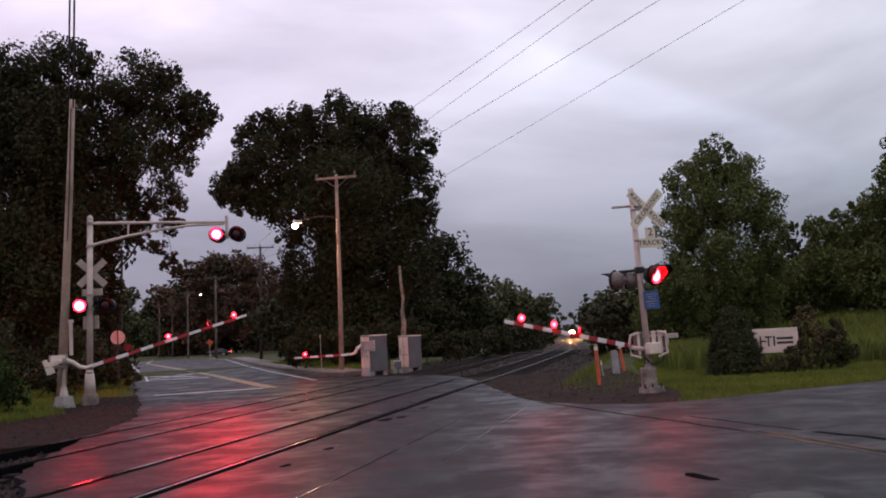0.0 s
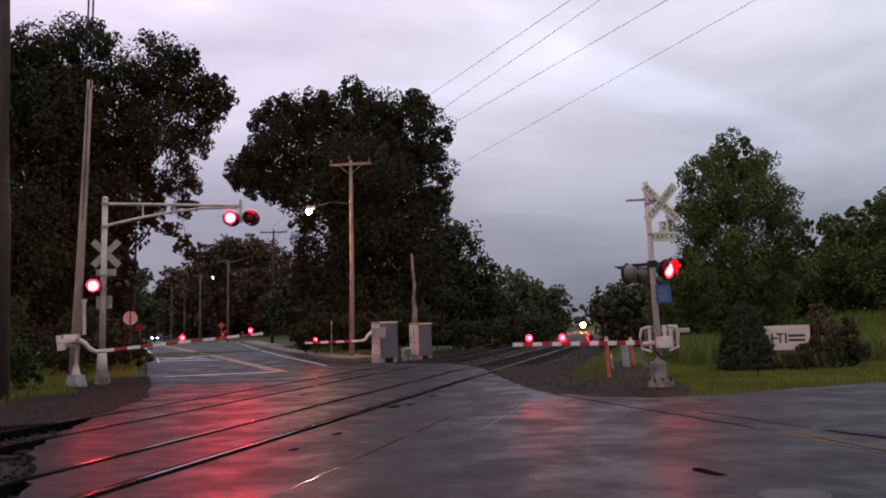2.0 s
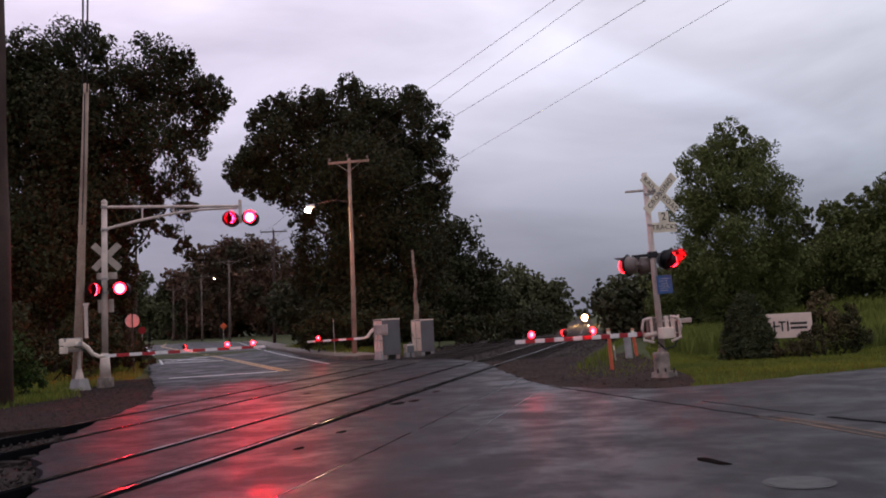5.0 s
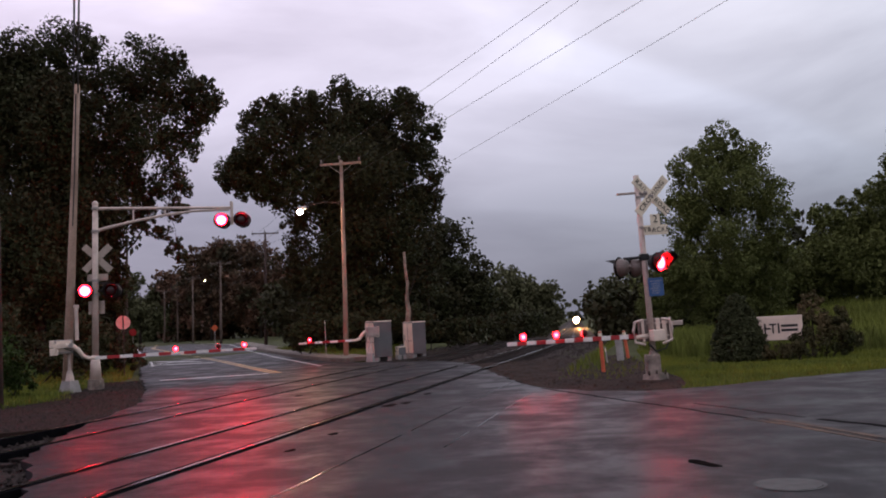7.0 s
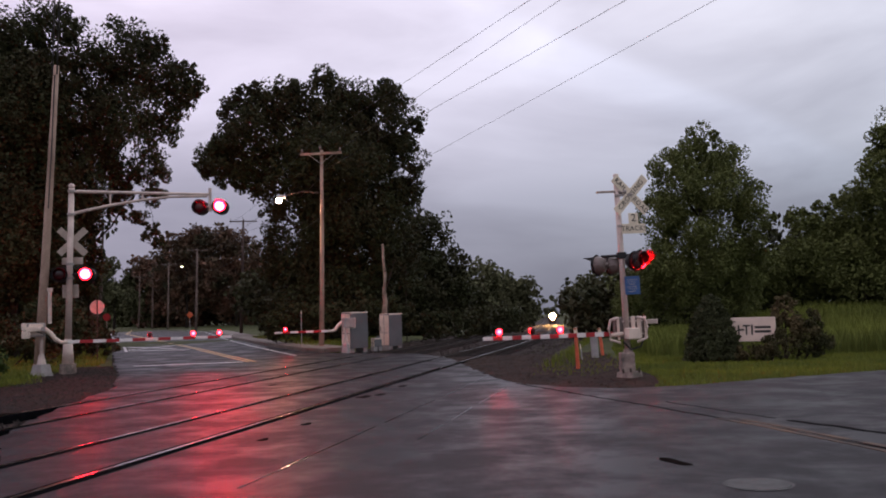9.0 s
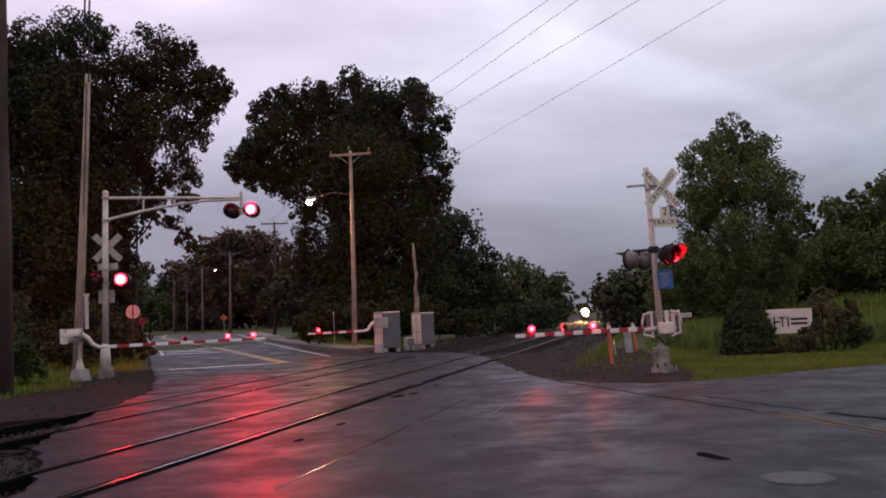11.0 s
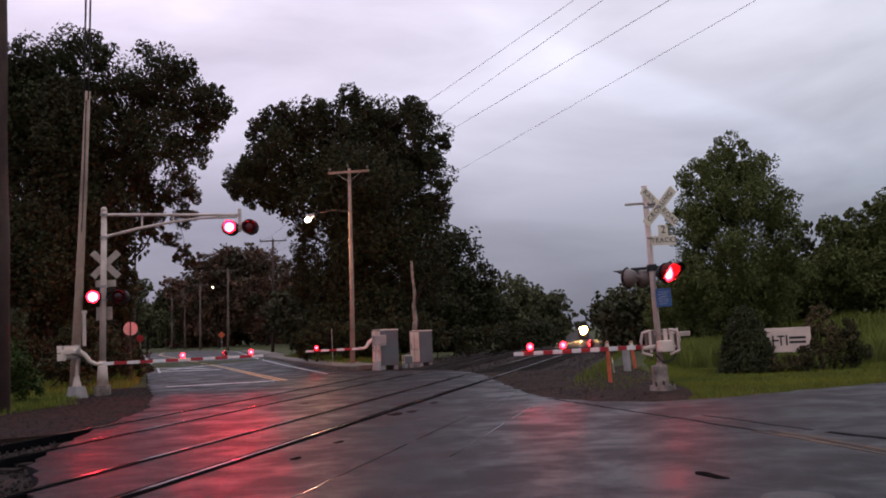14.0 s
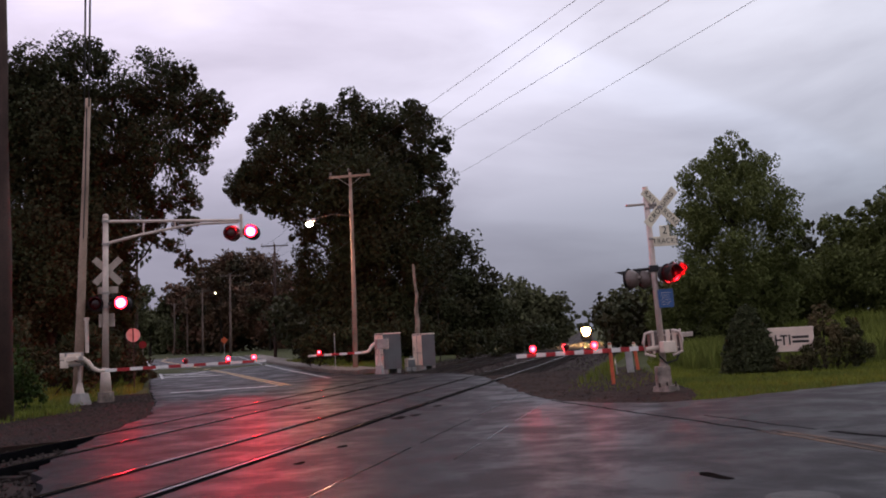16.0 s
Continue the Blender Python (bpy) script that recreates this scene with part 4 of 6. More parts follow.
def cabinet(name, x, y, w, d, h, turn, label):
    """An equipment cabinet on concrete feet: pale front, grey side, door, roof."""
    t = thing(name, label, "equipment cabinet", Matrix.Translation((x, y, -0.06)) @ pose(0, 0, 0, 0, 0, turn), group="equipment cabinets")
    bm = bmesh.new()
    block(bm, (0, 0, 0.16 + h / 2), (w, d, h), bevel=0.02)
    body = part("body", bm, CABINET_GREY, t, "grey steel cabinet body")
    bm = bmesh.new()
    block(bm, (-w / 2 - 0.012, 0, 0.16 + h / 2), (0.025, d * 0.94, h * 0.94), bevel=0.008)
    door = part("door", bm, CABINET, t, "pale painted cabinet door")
    bm = bmesh.new()
    rod(bm, (-w / 2 - 0.04, d * 0.32, 0.16 + h * 0.45), (-w / 2 - 0.04, d * 0.32, 0.16 + h * 0.6), 0.015)
    part("handle", bm, BLACK, door)
    bm = bmesh.new()
    block(bm, (0, 0, 0.175 + h), (w + 0.03, d + 0.03, 0.03), bevel=0.01)
    part("roof", bm, CABINET, t, "overhanging cabinet roof")
    bm = bmesh.new()
    block(bm, (-w / 2 - 0.027, 0, 0.16 + h * 0.5), (0.008, 0.03, h * 0.92))
    block(bm, (-w / 2 - 0.027, 0, 0.16 + h * 0.42), (0.008, d * 0.92, 0.025))
    part("door_seam", bm, CABINET_GREY, door, "dark seam between the door panels")
    for k in range(7 if h > 1 else 0):
        bm = bmesh.new()
        block(bm, (w * (-0.42 + 0.14 * k), -d / 2 - 0.006, 0.16 + h / 2), (0.02, 0.012, h * 0.92))
        part("side_rib", bm, CABINET_GREY, body, "upright rib of the cabinet side")
    bm = bmesh.new()
    block(bm, (0, -d / 2 - 0.010, 0.15 + h), (w + 0.02, 0.02, 0.04), bevel=0.005)
    part("top_trim", bm, CABINET, body, "pale trim along the top edge")
    for k in range(4):
        bm = bmesh.new()
        block(bm, (0, -d / 2 - 0.008, 0.35 + h * (0.62 + 0.07 * k)), (w * 0.55, 0.012, 0.025))
        part("vent_louvre", bm, CABINET_GREY, body)
    for sx in (-0.36, 0.36):
        bm = bmesh.new()
        block(bm, (sx * w, 0, 0.06), (0.22, d * 0.9, 0.24), bevel=0.02)
        part("foot", bm, CONCRETE, t, "pale concrete foot")


post("thin_stake", -5.9, 47.6, 2.1, 0.022, STEEL, "thin grey metal stake beside the far kerb", "stake")
cabinet("equipment_cabinet", -2.98, 45.0, 0.95, 0.95, 1.72, 30, "weathered grey and white signal cabinet on concrete feet")
cabinet("equipment_cabinet", -1.27, 46.6, 0.75, 0.95, 1.60, 32, "narrow grey and white signal cabinet near the tracks")
cabinet("small_cabinet", -1.98, 46.0, 0.40, 0.35, 0.40, 30, "small low grey box between the cabinets")


# ---- poles, wires, street lights ----
def utility_pole(name, foot, top, r, mat, arm=1.9, arm_turn=0.0, label="", transformer=False):
    t = thing(name, label, "utility pole", Matrix.Translation(foot), group="utility poles")
    d = Vector(top) - Vector(foot)
    bm = bmesh.new()
    tube(bm, [(0, 0, -0.3), d * 0.33 + Vector((0.03, 0, 0)), d * 0.66 + Vector((0.02, 0, 0)), d], r, r * 0.55, 14)
    part("shaft", bm, mat, t, smooth=True)
    if arm:
        bm = bmesh.new()
        m = Matrix.Translation(d + Vector((0, 0, -0.22))) @ pose(0, 0, 0, 0, 0, arm_turn)
        block(bm, (0, -r, 0), (arm, 0.10, 0.13), m, bevel=0.01)
        bar = part("crossarm", bm, mat, t)
        for k in (-0.46, -0.02, 0.46):
            bm = bmesh.new()
            p = m @ Vector((k * arm, -r, 0.05 if k != -0.02 else 0.20))
            rod(bm, p, p + Vector((0, 0, 0.12)), 0.025)
            rod(bm, p + Vector((0, 0, 0.10)), p + Vector((0, 0, 0.24)), 0.06, 0.045)
            part("insulator", bm, PORCELAIN, bar, "brown porcelain insulator")
        for k in (-1, 1):
            bm = bmesh.new()
            rod(bm, m @ Vector((k * arm * 0.30, -r, -0.04)), m @ Vector((0, -r, -0.55)), 0.015)
            part("arm_brace", bm, STEEL, bar)
    return t


def street_lamp_arm(pole, a, b, glow_mat, size, watts=0.0):
    """A lamp head on a bracket from a to b in the pole's space."""
    bm = bmesh.new()
    a, b = Vector(a), Vector(b)
    tube(bm, [a, a.lerp(b, 0.4) + Vector((0, 0, 0.25)), a.lerp(b, 0.8) + Vector((0, 0, 0.22)), b + Vector((0, 0, 0.12))], 0.03, 0.025)
    arm = part("lamp_arm", bm, POLE_DARK, pole, "thin dark lamp bracket")
    bm = bmesh.new()
    d = (b - a).normalized()
    rod(bm, b - d * 0.35 + Vector((0, 0, 0.13)), b + d * 0.12 + Vector((0, 0, 0.11)), 0.10, 0.15, segments=12)
    part("lamp_head", bm, STEEL, arm, "pale street lamp head")
    bm = bmesh.new()
    bmesh.ops.create_uvsphere(bm, u_segments=14, v_segments=10, radius=size, matrix=Matrix.Translation(b + Vector((0, -0.06, -0.06))) @ Matrix.Diagonal((1, 1, 0.8, 1)))
    part("lamp_bulb", bm, glow_mat, arm, "glowing warm bulb")
    if watts:
        data = bpy.data.lights.new("street_lamp_light", "POINT")
        data.energy, data.color, data.shadow_soft_size = watts, (1.0, 0.60, 0.36), 0.2
        ob = new("street_lamp_light", data)
        ob.parent, ob.matrix_basis = pole, Matrix.Translation(b + Vector((0, -0.1, -0.45)))


ROAD_TURN = 20
main_pole = utility_pole("utility_pole", (-5.1, 49.74, 0), (-4.9, 49.76, 10.75), 0.15, POLE_WOOD, 2.3, -8, "weathered wooden utility pole with crossarm beside the road")
street_lamp_arm(main_pole, (0.15, -0.1, 8.35), (-2.10, -0.35, 8.02), STREET_GLOW, 0.15, 300)
leaning_pole = utility_pole("utility_pole", (-12.78, 31.5, 0), (-12.20, 31.6, 10.6), 0.165, POLE_WOOD, 0, 0, "pale leaning wooden utility pole behind the signal mast")
utility_pole("utility_pole", (-12.05, 24.95, -0.1), (-12.05, 25.0, 14.5), 0.22, POLE_DARK, 0, 0, "dark creosoted wooden pole close to the verge")
utility_pole("utility_pole", (-25.6, 75.0, 0.0), (-25.2, 75.0, 9.4), 0.16, POLE_DARK, 0, 0, "dark bare wooden pole beyond the round sign")
utility_pole("utility_pole", (-19.3, 102.2, 0.0), (-18.9, 102.25, 12.7), 0.20, POLE_DARK, 3.0, 10, "dark wooden utility pole along the far road")
utility_pole("utility_pole", (-34.65, 146, 0), (-34.3, 146, 12.9), 0.22, POLE_FAR, 3.2, 15, "wooden utility pole along the far road")
p4 = utility_pole("utility_pole", (-49.1, 183.6, 0), (-48.8, 183.6, 13.1), 0.22, POLE_FAR, 3.0, 18, "wooden utility pole along the far road")
street_lamp_arm(p4, (0.3, -0.1, 12.6), (2.9, 0.0, 12.35), FAR_GLOW, 0.11)
utility_pole("utility_pole", (-59.7, 210.2, 0), (-59.4, 210.2, 12.4), 0.22, POLE_FAR, 3.0, 20, "wooden utility pole far down the road")
p6 = utility_pole("utility_pole", (-65.4, 219.3, 0), (-65.1, 219.3, 12.5), 0.22, POLE_FAR, 3.0, 20, "wooden utility pole far down the road")
street_lamp_arm(p6, (0, -0.1, 10.4), (2.6, 0, 10.2), FAR_GLOW, 0.08)
behind_pole = utility_pole("utility_pole", (14.5, -6.5, 0), (14.5, -6.5, 10.9), 0.19, POLE_WOOD, 2.3, 0, "wooden utility pole behind the viewpoint")


def wire(a, b, sag, r, label="thin black overhead wire"):
    bm = bmesh.new()
    a, b = Vector(a), Vector(b)
    pts = [a.lerp(b, f) + Vector((0, 0, -4 * sag * f * (1 - f))) for f in np.linspace(0, 1, 25)]
    tube(bm, pts, r, r, 6)
    tagged(new("overhead_wire", finish("overhead_wire", bm, WIRE)), label, "wire", group="overhead wires")


def beyond(a, b, y):
    """The point at depth y on the way from a through b."""
    f = (y - a[1]) / (b[1] - a[1])
    return tuple(a[i] + (b[i] - a[i]) * f for i in range(3))


for a, b in (((-5.95, 49.6, 10.75), (3.73, 26.2, 10.9)), ((-3.85, 49.5, 10.75), (4.61, 26.3, 10.9)), ((-4.8, 49.6, 9.6), (5.69, 24.5, 10.0)), ((-4.8, 49.6, 7.3), (6.27, 18.5, 8.0))):
    wire(a, beyond(a, b, -6.4), 0.05, 0.0072 if a[2] > 8 else 0.0048)
for dx, z in ((-1.1, 10.72), (1.1, 10.72), (0.1, 9.4), (0.1, 7.2)):
    wire((-4.9 + dx, 49.8, z), (-18.9 + dx, 102.2, z + 1.9), 0.6, 0.012)
    for p, q in (((-18.9, 102.2, 12.6), (-34.3, 146, 12.8)), ((-34.3, 146, 12.8), (-48.8, 183.6, 13)), ((-48.8, 183.6, 13), (-59.4, 210.2, 12.3))):
        k = z - 10.72
        wire((p[0] + dx, p[1], p[2] + k), (q[0] + dx, q[1], q[2] + k), 0.7, 0.014)
for dx in (-0.10, 0.06):
    a = (-12.20 + dx, 31.5, 10.3)
    wire(a, beyond(a, (-9.47 + dx * 0.8, 24.65, 11.0), -8), 0.05, 0.026, "thick black overhead cable from the leaning pole")
bm = bmesh.new()
tube(bm, [(0.62, -0.16, 10.2), (0.52, -0.17, 7.5), (0.42, -0.19, 5.6)], 0.022, 0.018)
part("service_cable", bm, WIRE, leaning_pole, "black cable running down the pole")


# ---- roadside signs ----
def round_sign():
    x, y = -13.6, 39.7
    t = thing("round_road_sign", "round warning sign seen from behind on a thin post", "road sign", pose(x, y, -0.05, 0, 0, 18))
    bm = bmesh.new()
    rod(bm, (0, 0, 0), (0, 0, 2.72), 0.025)
    part("post", bm, POLE_DARK, t, "thin dark post")
    bm = bmesh.new()
    rod(bm, (0, 0.035, 2.40), (0, 0.047, 2.40), 0.30, segments=28)
    part("disc", bm, SIGN_BACK, t, "bare round sign back")


round_sign()


def diamond_sign():
    t = thing("diamond_road_sign", "orange diamond road works sign on a post", "road sign", pose(-28.4, 116.6, -0.05, 0, 0, 14))
    bm = bmesh.new()
    rod(bm, (0, 0, 0), (0, 0, 2.4), 0.04)
    part("post", bm, STEEL, t)
    bm = bmesh.new()
    block(bm, (0, 0, 0), (0.66, 0.02, 0.66), pose(0, -0.05, 2.4, 0, 45, 0), bevel=0.008)
    part("panel", bm, ORANGE_SIGN, t)


diamond_sign()


def stop_sign():
    t = thing("octagon_road_sign", "small red octagonal road sign by the side street", "road sign", pose(-23.6, 71.0, -0.05, 0, 0, 18))
    bm = bmesh.new()
    rod(bm, (0, 0, 0), (0, 0, 2.1), 0.03)
    part("post", bm, STEEL, t)
    bm = bmesh.new()
    rod(bm, (0, -0.04, 2.15), (0, -0.06, 2.15), 0.30, segments=8)
    part("panel", bm, ARM_RED, t)


stop_sign()


def billboard():
    """The low business sign among the shrubs; its writing as plain bars."""
    t = thing("yard_sign", "low pale rectangular yard sign half hidden by shrubs", "sign", pose(9.97, 27.25, -0.06, 0, 0, -20))
    bm = bmesh.new()
    block(bm, (0, 0, 0.99), (1.50, 0.05, 0.72), bevel=0.008)
    panel = part("panel", bm, PALE_SIGN, t)
    for sx in (-0.6, 0.6):
        bm = bmesh.new()
        block(bm, (sx, 0.06, 0.55), (0.09, 0.07, 1.2), bevel=0.008)
        part("post", bm, POLE_WOOD, t)
    for x, z, w, h, mat in ((-0.50, 1.0, 0.15, 0.15, BLUE_SIGN), (-0.24, 0.98, 0.20, 0.05, SIGN_BLACK), (-0.30, 0.98, 0.045, 0.30, SIGN_BLACK), (-0.08, 1.10, 0.20, 0.05, SIGN_BLACK), (-0.08, 0.97, 0.045, 0.28, SIGN_BLACK),
                            (0.08, 0.98, 0.05, 0.30, SIGN_BLACK), (0.38, 1.05, 0.46, 0.07, SIGN_BLACK), (0.38, 0.92, 0.46, 0.07, SIGN_BLACK)):
        bm = bmesh.new()
        block(bm, (x, -0.028, z), (w, 0.006, h))
        part("writing_bar", bm, mat, panel)


billboard()


def kerb():
    pts = [(-4.3, 44.2), (-5.3, 45.8), (-9.3, 57.6), (-15.0, 77.6), (-29.0, 131)]
    bm = bmesh.new()
    strip(bm, pts, 0.25, -0.1, 0.14)
    structure("kerb", bm, KERB, "low stone kerb along the far road", "kerb")
    bm = bmesh.new()
    strip(bm, [(x + 1.25, y + 0.35) for x, y in pts[1:]], 1.8, -0.1, 0.11)
    structure("pavement", bm, KERB, "narrow grey footway behind the kerb", "pavement")


kerb()

bm = bmesh.new()
slab(bm, [(-7.3, 18.6), (-7.75, 23.6), (-9.45, 29.5), (-11.9, 36.4), (-15.5, 35.5), (-14.0, 29.5), (-16, 25), (-12, 16)], -0.2, -0.02)
structure("cinder_verge_west", bm, CINDER, "dark cinder verge beside the crossing", "verge")
bm = bmesh.new()
slab(bm, [(1.3, 35), (1.5, 30.4), (1.75, 26.8), (2.05, 23.6), (2.4, 21.55), (3.2, 20.05), (4.2, 19.3), (5.0, 19.4), (5.5, 20.3), (5.9, 22.5), (6.0, 26), (6.6, 30), (7.2, 36)], -0.2, -0.015)
structure("cinder_verge_east", bm, CINDER_BROWN, "reddish dark cinder verge beside the crossing", "verge")


def verge_gravel(name, area, count, seed, label, mat):
    """Loose dark stones strewn over a verge."""
    rnd = random.Random(seed)
    xs, ys = [p[0] for p in area], [p[1] for p in area]
    verts, faces = [], []
    for k in range(count):
        x, y = rnd.uniform(min(xs), max(xs)), rnd.uniform(min(ys), max(ys))
        if not inside(x, y, area):
            continue
        r, base = rnd.uniform(0.012, 0.05) * (2.0 if rnd.random() < 0.03 else 1), len(verts)
        for d in ((1, 0, 0), (0, 1, 0), (-1, 0, 0), (0, -1, 0), (0, 0, 1)):
            verts.append((x + d[0] * r * rnd.uniform(0.6, 1.3), y + d[1] * r * rnd.uniform(0.6, 1.3), -0.02 + d[2] * r * rnd.uniform(0.4, 1.0)))
        faces += [(base + a, base + (a + 1) % 4, base + 4) for a in range(4)]
    tagged(new(name, raw_mesh(name, verts, faces, mat)), label, "gravel", kind="stuff")


def inside(x, y, poly):
    hit = False
    for i in range(len(poly)):
        (x1, y1), (x2, y2) = poly[i], poly[i - 1]
        if (y1 > y) != (y2 > y) and x < (x2 - x1) * (y - y1) / (y2 - y1) + x1:
            hit = not hit
    return hit


WEST_VERGE = [(-7.3, 18.6), (-7.75, 23.6), (-9.45, 29.5), (-11.9, 36.4), (-15.5, 35.5), (-14.0, 29.5), (-16, 25), (-12, 16)]
EAST_VERGE = [(1.3, 35), (1.5, 30.4), (1.75, 26.8), (2.05, 23.6), (2.4, 21.55), (3.2, 20.05), (4.2, 19.3), (5.0, 19.4), (5.5, 20.3), (5.9, 22.5), (6.0, 26), (6.6, 30), (7.2, 36)]
verge_gravel("west_verge_gravel", WEST_VERGE, 7000, 21, "loose dark gravel on the verge by the signal mast", STONE)
verge_gravel("east_verge_gravel", EAST_VERGE, 2600, 22, "loose brownish gravel on the verge by the near signal", STONE_BROWN)


# ---- trees and shrubs ----
def leaf_mesh(name, clumps, leaf, density, mat, seed, flat=0.85, narrow=0.62, pieces=7):
    """Leaves scattered through round clumps: each clump breaks up into smaller tufts, so that the outline is uneven and has gaps."""
    rng = np.random.default_rng(seed)
    centres = []
    for x, y, z, r in clumps:
        n = max(60, int(density * 2.0 * (r / leaf) ** 2))
        tufts = max(pieces * 2, int(pieces * min(r, 5) * 3.2))
        d = rng.normal(size=(tufts, 3))
        d /= np.linalg.norm(d, axis=1)[:, None]
        reach = r * rng.uniform(0.05, 1.0, (tufts, 1)) ** 0.45
        tuft = np.array((x, y, z)) + d * reach * (1, 1, flat)
        size = np.minimum(r, 4) * rng.uniform(0.18, 0.42, (tufts, 1))
        pick = rng.integers(0, tufts, n)
        e = rng.normal(size=(n, 3))
        e *= rng.uniform(0.1, 1.0, (n, 1)) ** 0.4 / np.linalg.norm(e, axis=1)[:, None]
        centres.append(tuft[pick] + e * size[pick])
    c = np.concatenate(centres)
    n = len(c)
    a = rng.normal(size=(n, 3))
    a /= np.linalg.norm(a, axis=1)[:, None]
    b = np.cross(a, rng.normal(size=(n, 3)))
    b /= np.linalg.norm(b, axis=1)[:, None]
    s = leaf * rng.uniform(0.55, 1.25, (n, 1))
    a, b = a * s * 0.5, b * s * 0.5 * narrow
    v = np.stack((c - a, c + b - a * 0.1, c + a, c - b - a * 0.1), axis=1).reshape(-1, 3)
    mesh = bpy.data.meshes.new(name)
    mesh.vertices.add(4 * n)
    mesh.vertices.foreach_set("co", v.astype(np.float32).ravel())
    mesh.loops.add(4 * n)
    mesh.loops.foreach_set("vertex_index", np.arange(4 * n, dtype=np.int32))
    mesh.polygons.add(n)
    mesh.polygons.foreach_set("loop_start", np.arange(0, 4 * n, 4, dtype=np.int32))
    mesh.update(calc_edges=True)
    mesh.materials.append(mat)
    return mesh


def tree(name, foot, clumps, leaf, density, mat, label, seed, trunk=0.35, limbs=True, pieces=7):
    """Trunk, limbs to the clumps, and the crown. Clumps: x, y, z, radius."""
    rnd = random.Random(seed)
    fx, fy = foot
    fz = ground_height(fx, fy)
    t = thing(name, label, "tree", Matrix.Translation((fx, fy, fz)), group="trees")
    crown = [(x - fx, y - fy, z - fz, r) for x, y, z, r in clumps]
    high = max(c[2] for c in crown)
    bm = bmesh.new()
    bend = rnd.uniform(-0.5, 0.5)
    spine = [Vector((0, 0, -0.3)), Vector((bend * 0.2, 0.1, high * 0.2)), Vector((bend * 0.5, 0, high * 0.45)), Vector((bend, -0.1, high * 0.85))]
    tube(bm, spine, trunk, trunk * 0.25, 10)
    part("trunk", bm, BARK, t, "dark rough bark trunk", smooth=True)
    if limbs:
        for x, y, z, r in crown:
            if z < high * 0.3:
                continue
            f = min(0.88, max(0.25, z / high * 0.9))
            k = f * 3
            i = min(2, int(k))
            a = spine[i].lerp(spine[i + 1], k - i)
            b = Vector((x, y, z))
            larger = [Vector(c[:3]) for c in crown if c[3] > r + 0.3]
            if r < 1.0 and larger:
                a = min(larger, key=lambda q: (q - b).length)
            m = a.lerp(b, 0.5) + Vector((rnd.uniform(-0.12, 0.12) * (b - a).length, rnd.uniform(-0.12, 0.12) * (b - a).length, rnd.uniform(-0.05, 0.12) * (b - a).length))
            bm = bmesh.new()
            tube(bm, [a, a.lerp(m, 0.5) + Vector((rnd.uniform(-0.3, 0.3), 0, rnd.uniform(-0.2, 0.3))), m, m.lerp(b, 0.6) + Vector((rnd.uniform(-0.3, 0.3), 0, rnd.uniform(-0.3, 0.3))), b], trunk * 0.24 * min(1.0, max(0.2, r / 1.6)), 0.03 * min(1.0, max(0.4, r)), 7)
            part("limb", bm, BARK, t)
    ob = new("crown", leaf_mesh("crown", crown, leaf, density, mat, seed, pieces=pieces))
    ob.parent = t
    tagged(ob, "dense leafy crown")
    return t


tree("tall_tree", (-19.8, 45.8), [(-20.5, 45.3, 12.3, 3.7), (-18.5, 46.9, 16.3, 2.1), (-20.6, 44.8, 15.6, 1.9), (-17.2, 46.2, 9.4, 2.3), (-20.2, 45.1, 6.5, 4.0), (-18.2, 46.4, 4.5, 2.2),
                                  (-22.1, 43.4, 5.1, 4.3), (-23.5, 45.0, 11.8, 4.3), (-18.4, 45.5, 12.8, 2.2), (-22.5, 45, 15.4, 1.8), (-18.6, 46.0, 10.6, 2.2), (-19.4, 45.6, 14.2, 2.0), (-18.0, 46.2, 7.0, 2.2)],
     0.21, 30, LEAF_DARK, "tall dark leafy tree rising behind the signal mast", 11, 0.42)
tree("spreading_tree", (-16.6, 47.6), [(-14.9, 47.3, 15.2, 2.35), (-12.5, 47.7, 13.7, 1.6), (-14.9, 46.7, 12.0, 2.2), (-14.0, 47.9, 9.6, 1.25), (-14.2, 47.7, 7.1, 0.55), (-13.7, 47.8, 8.3, 0.7), (-15.5, 47.8, 8.3, 0.9), (-13.5, 47.7, 6.5, 0.5), (-13.1, 47.6, 5.8, 0.42), (-15.1, 47.6, 7.5, 0.6), (-16.9, 47.6, 6.6, 0.9), (-16.5, 47.6, 5.0, 0.8), (-17.2, 47.6, 3.8, 1.2), (-15.6, 47.6, 9.4, 0.8), (-14.9, 47.6, 8.9, 0.6), (-13.8, 47.6, 6.0, 0.3),
                                       (-11.2, 47.6, 13.7, 0.75), (-11.8, 47.6, 14.7, 0.8), (-12.5, 47.6, 12.3, 0.65), (-13.3, 47.6, 16.0, 0.9), (-16.3, 47.6, 8.2, 0.7),
                                       (-16.4, 47.0, 13.6, 1.9), (-13.2, 47.6, 11.6, 1.2), (-12.9, 47.7, 8.2, 0.4), (-16.6, 46.8, 10.8, 1.7)],
     0.18, 26, LEAF_DARK, "tree with a long branch spreading over the road", 12, 0.30)
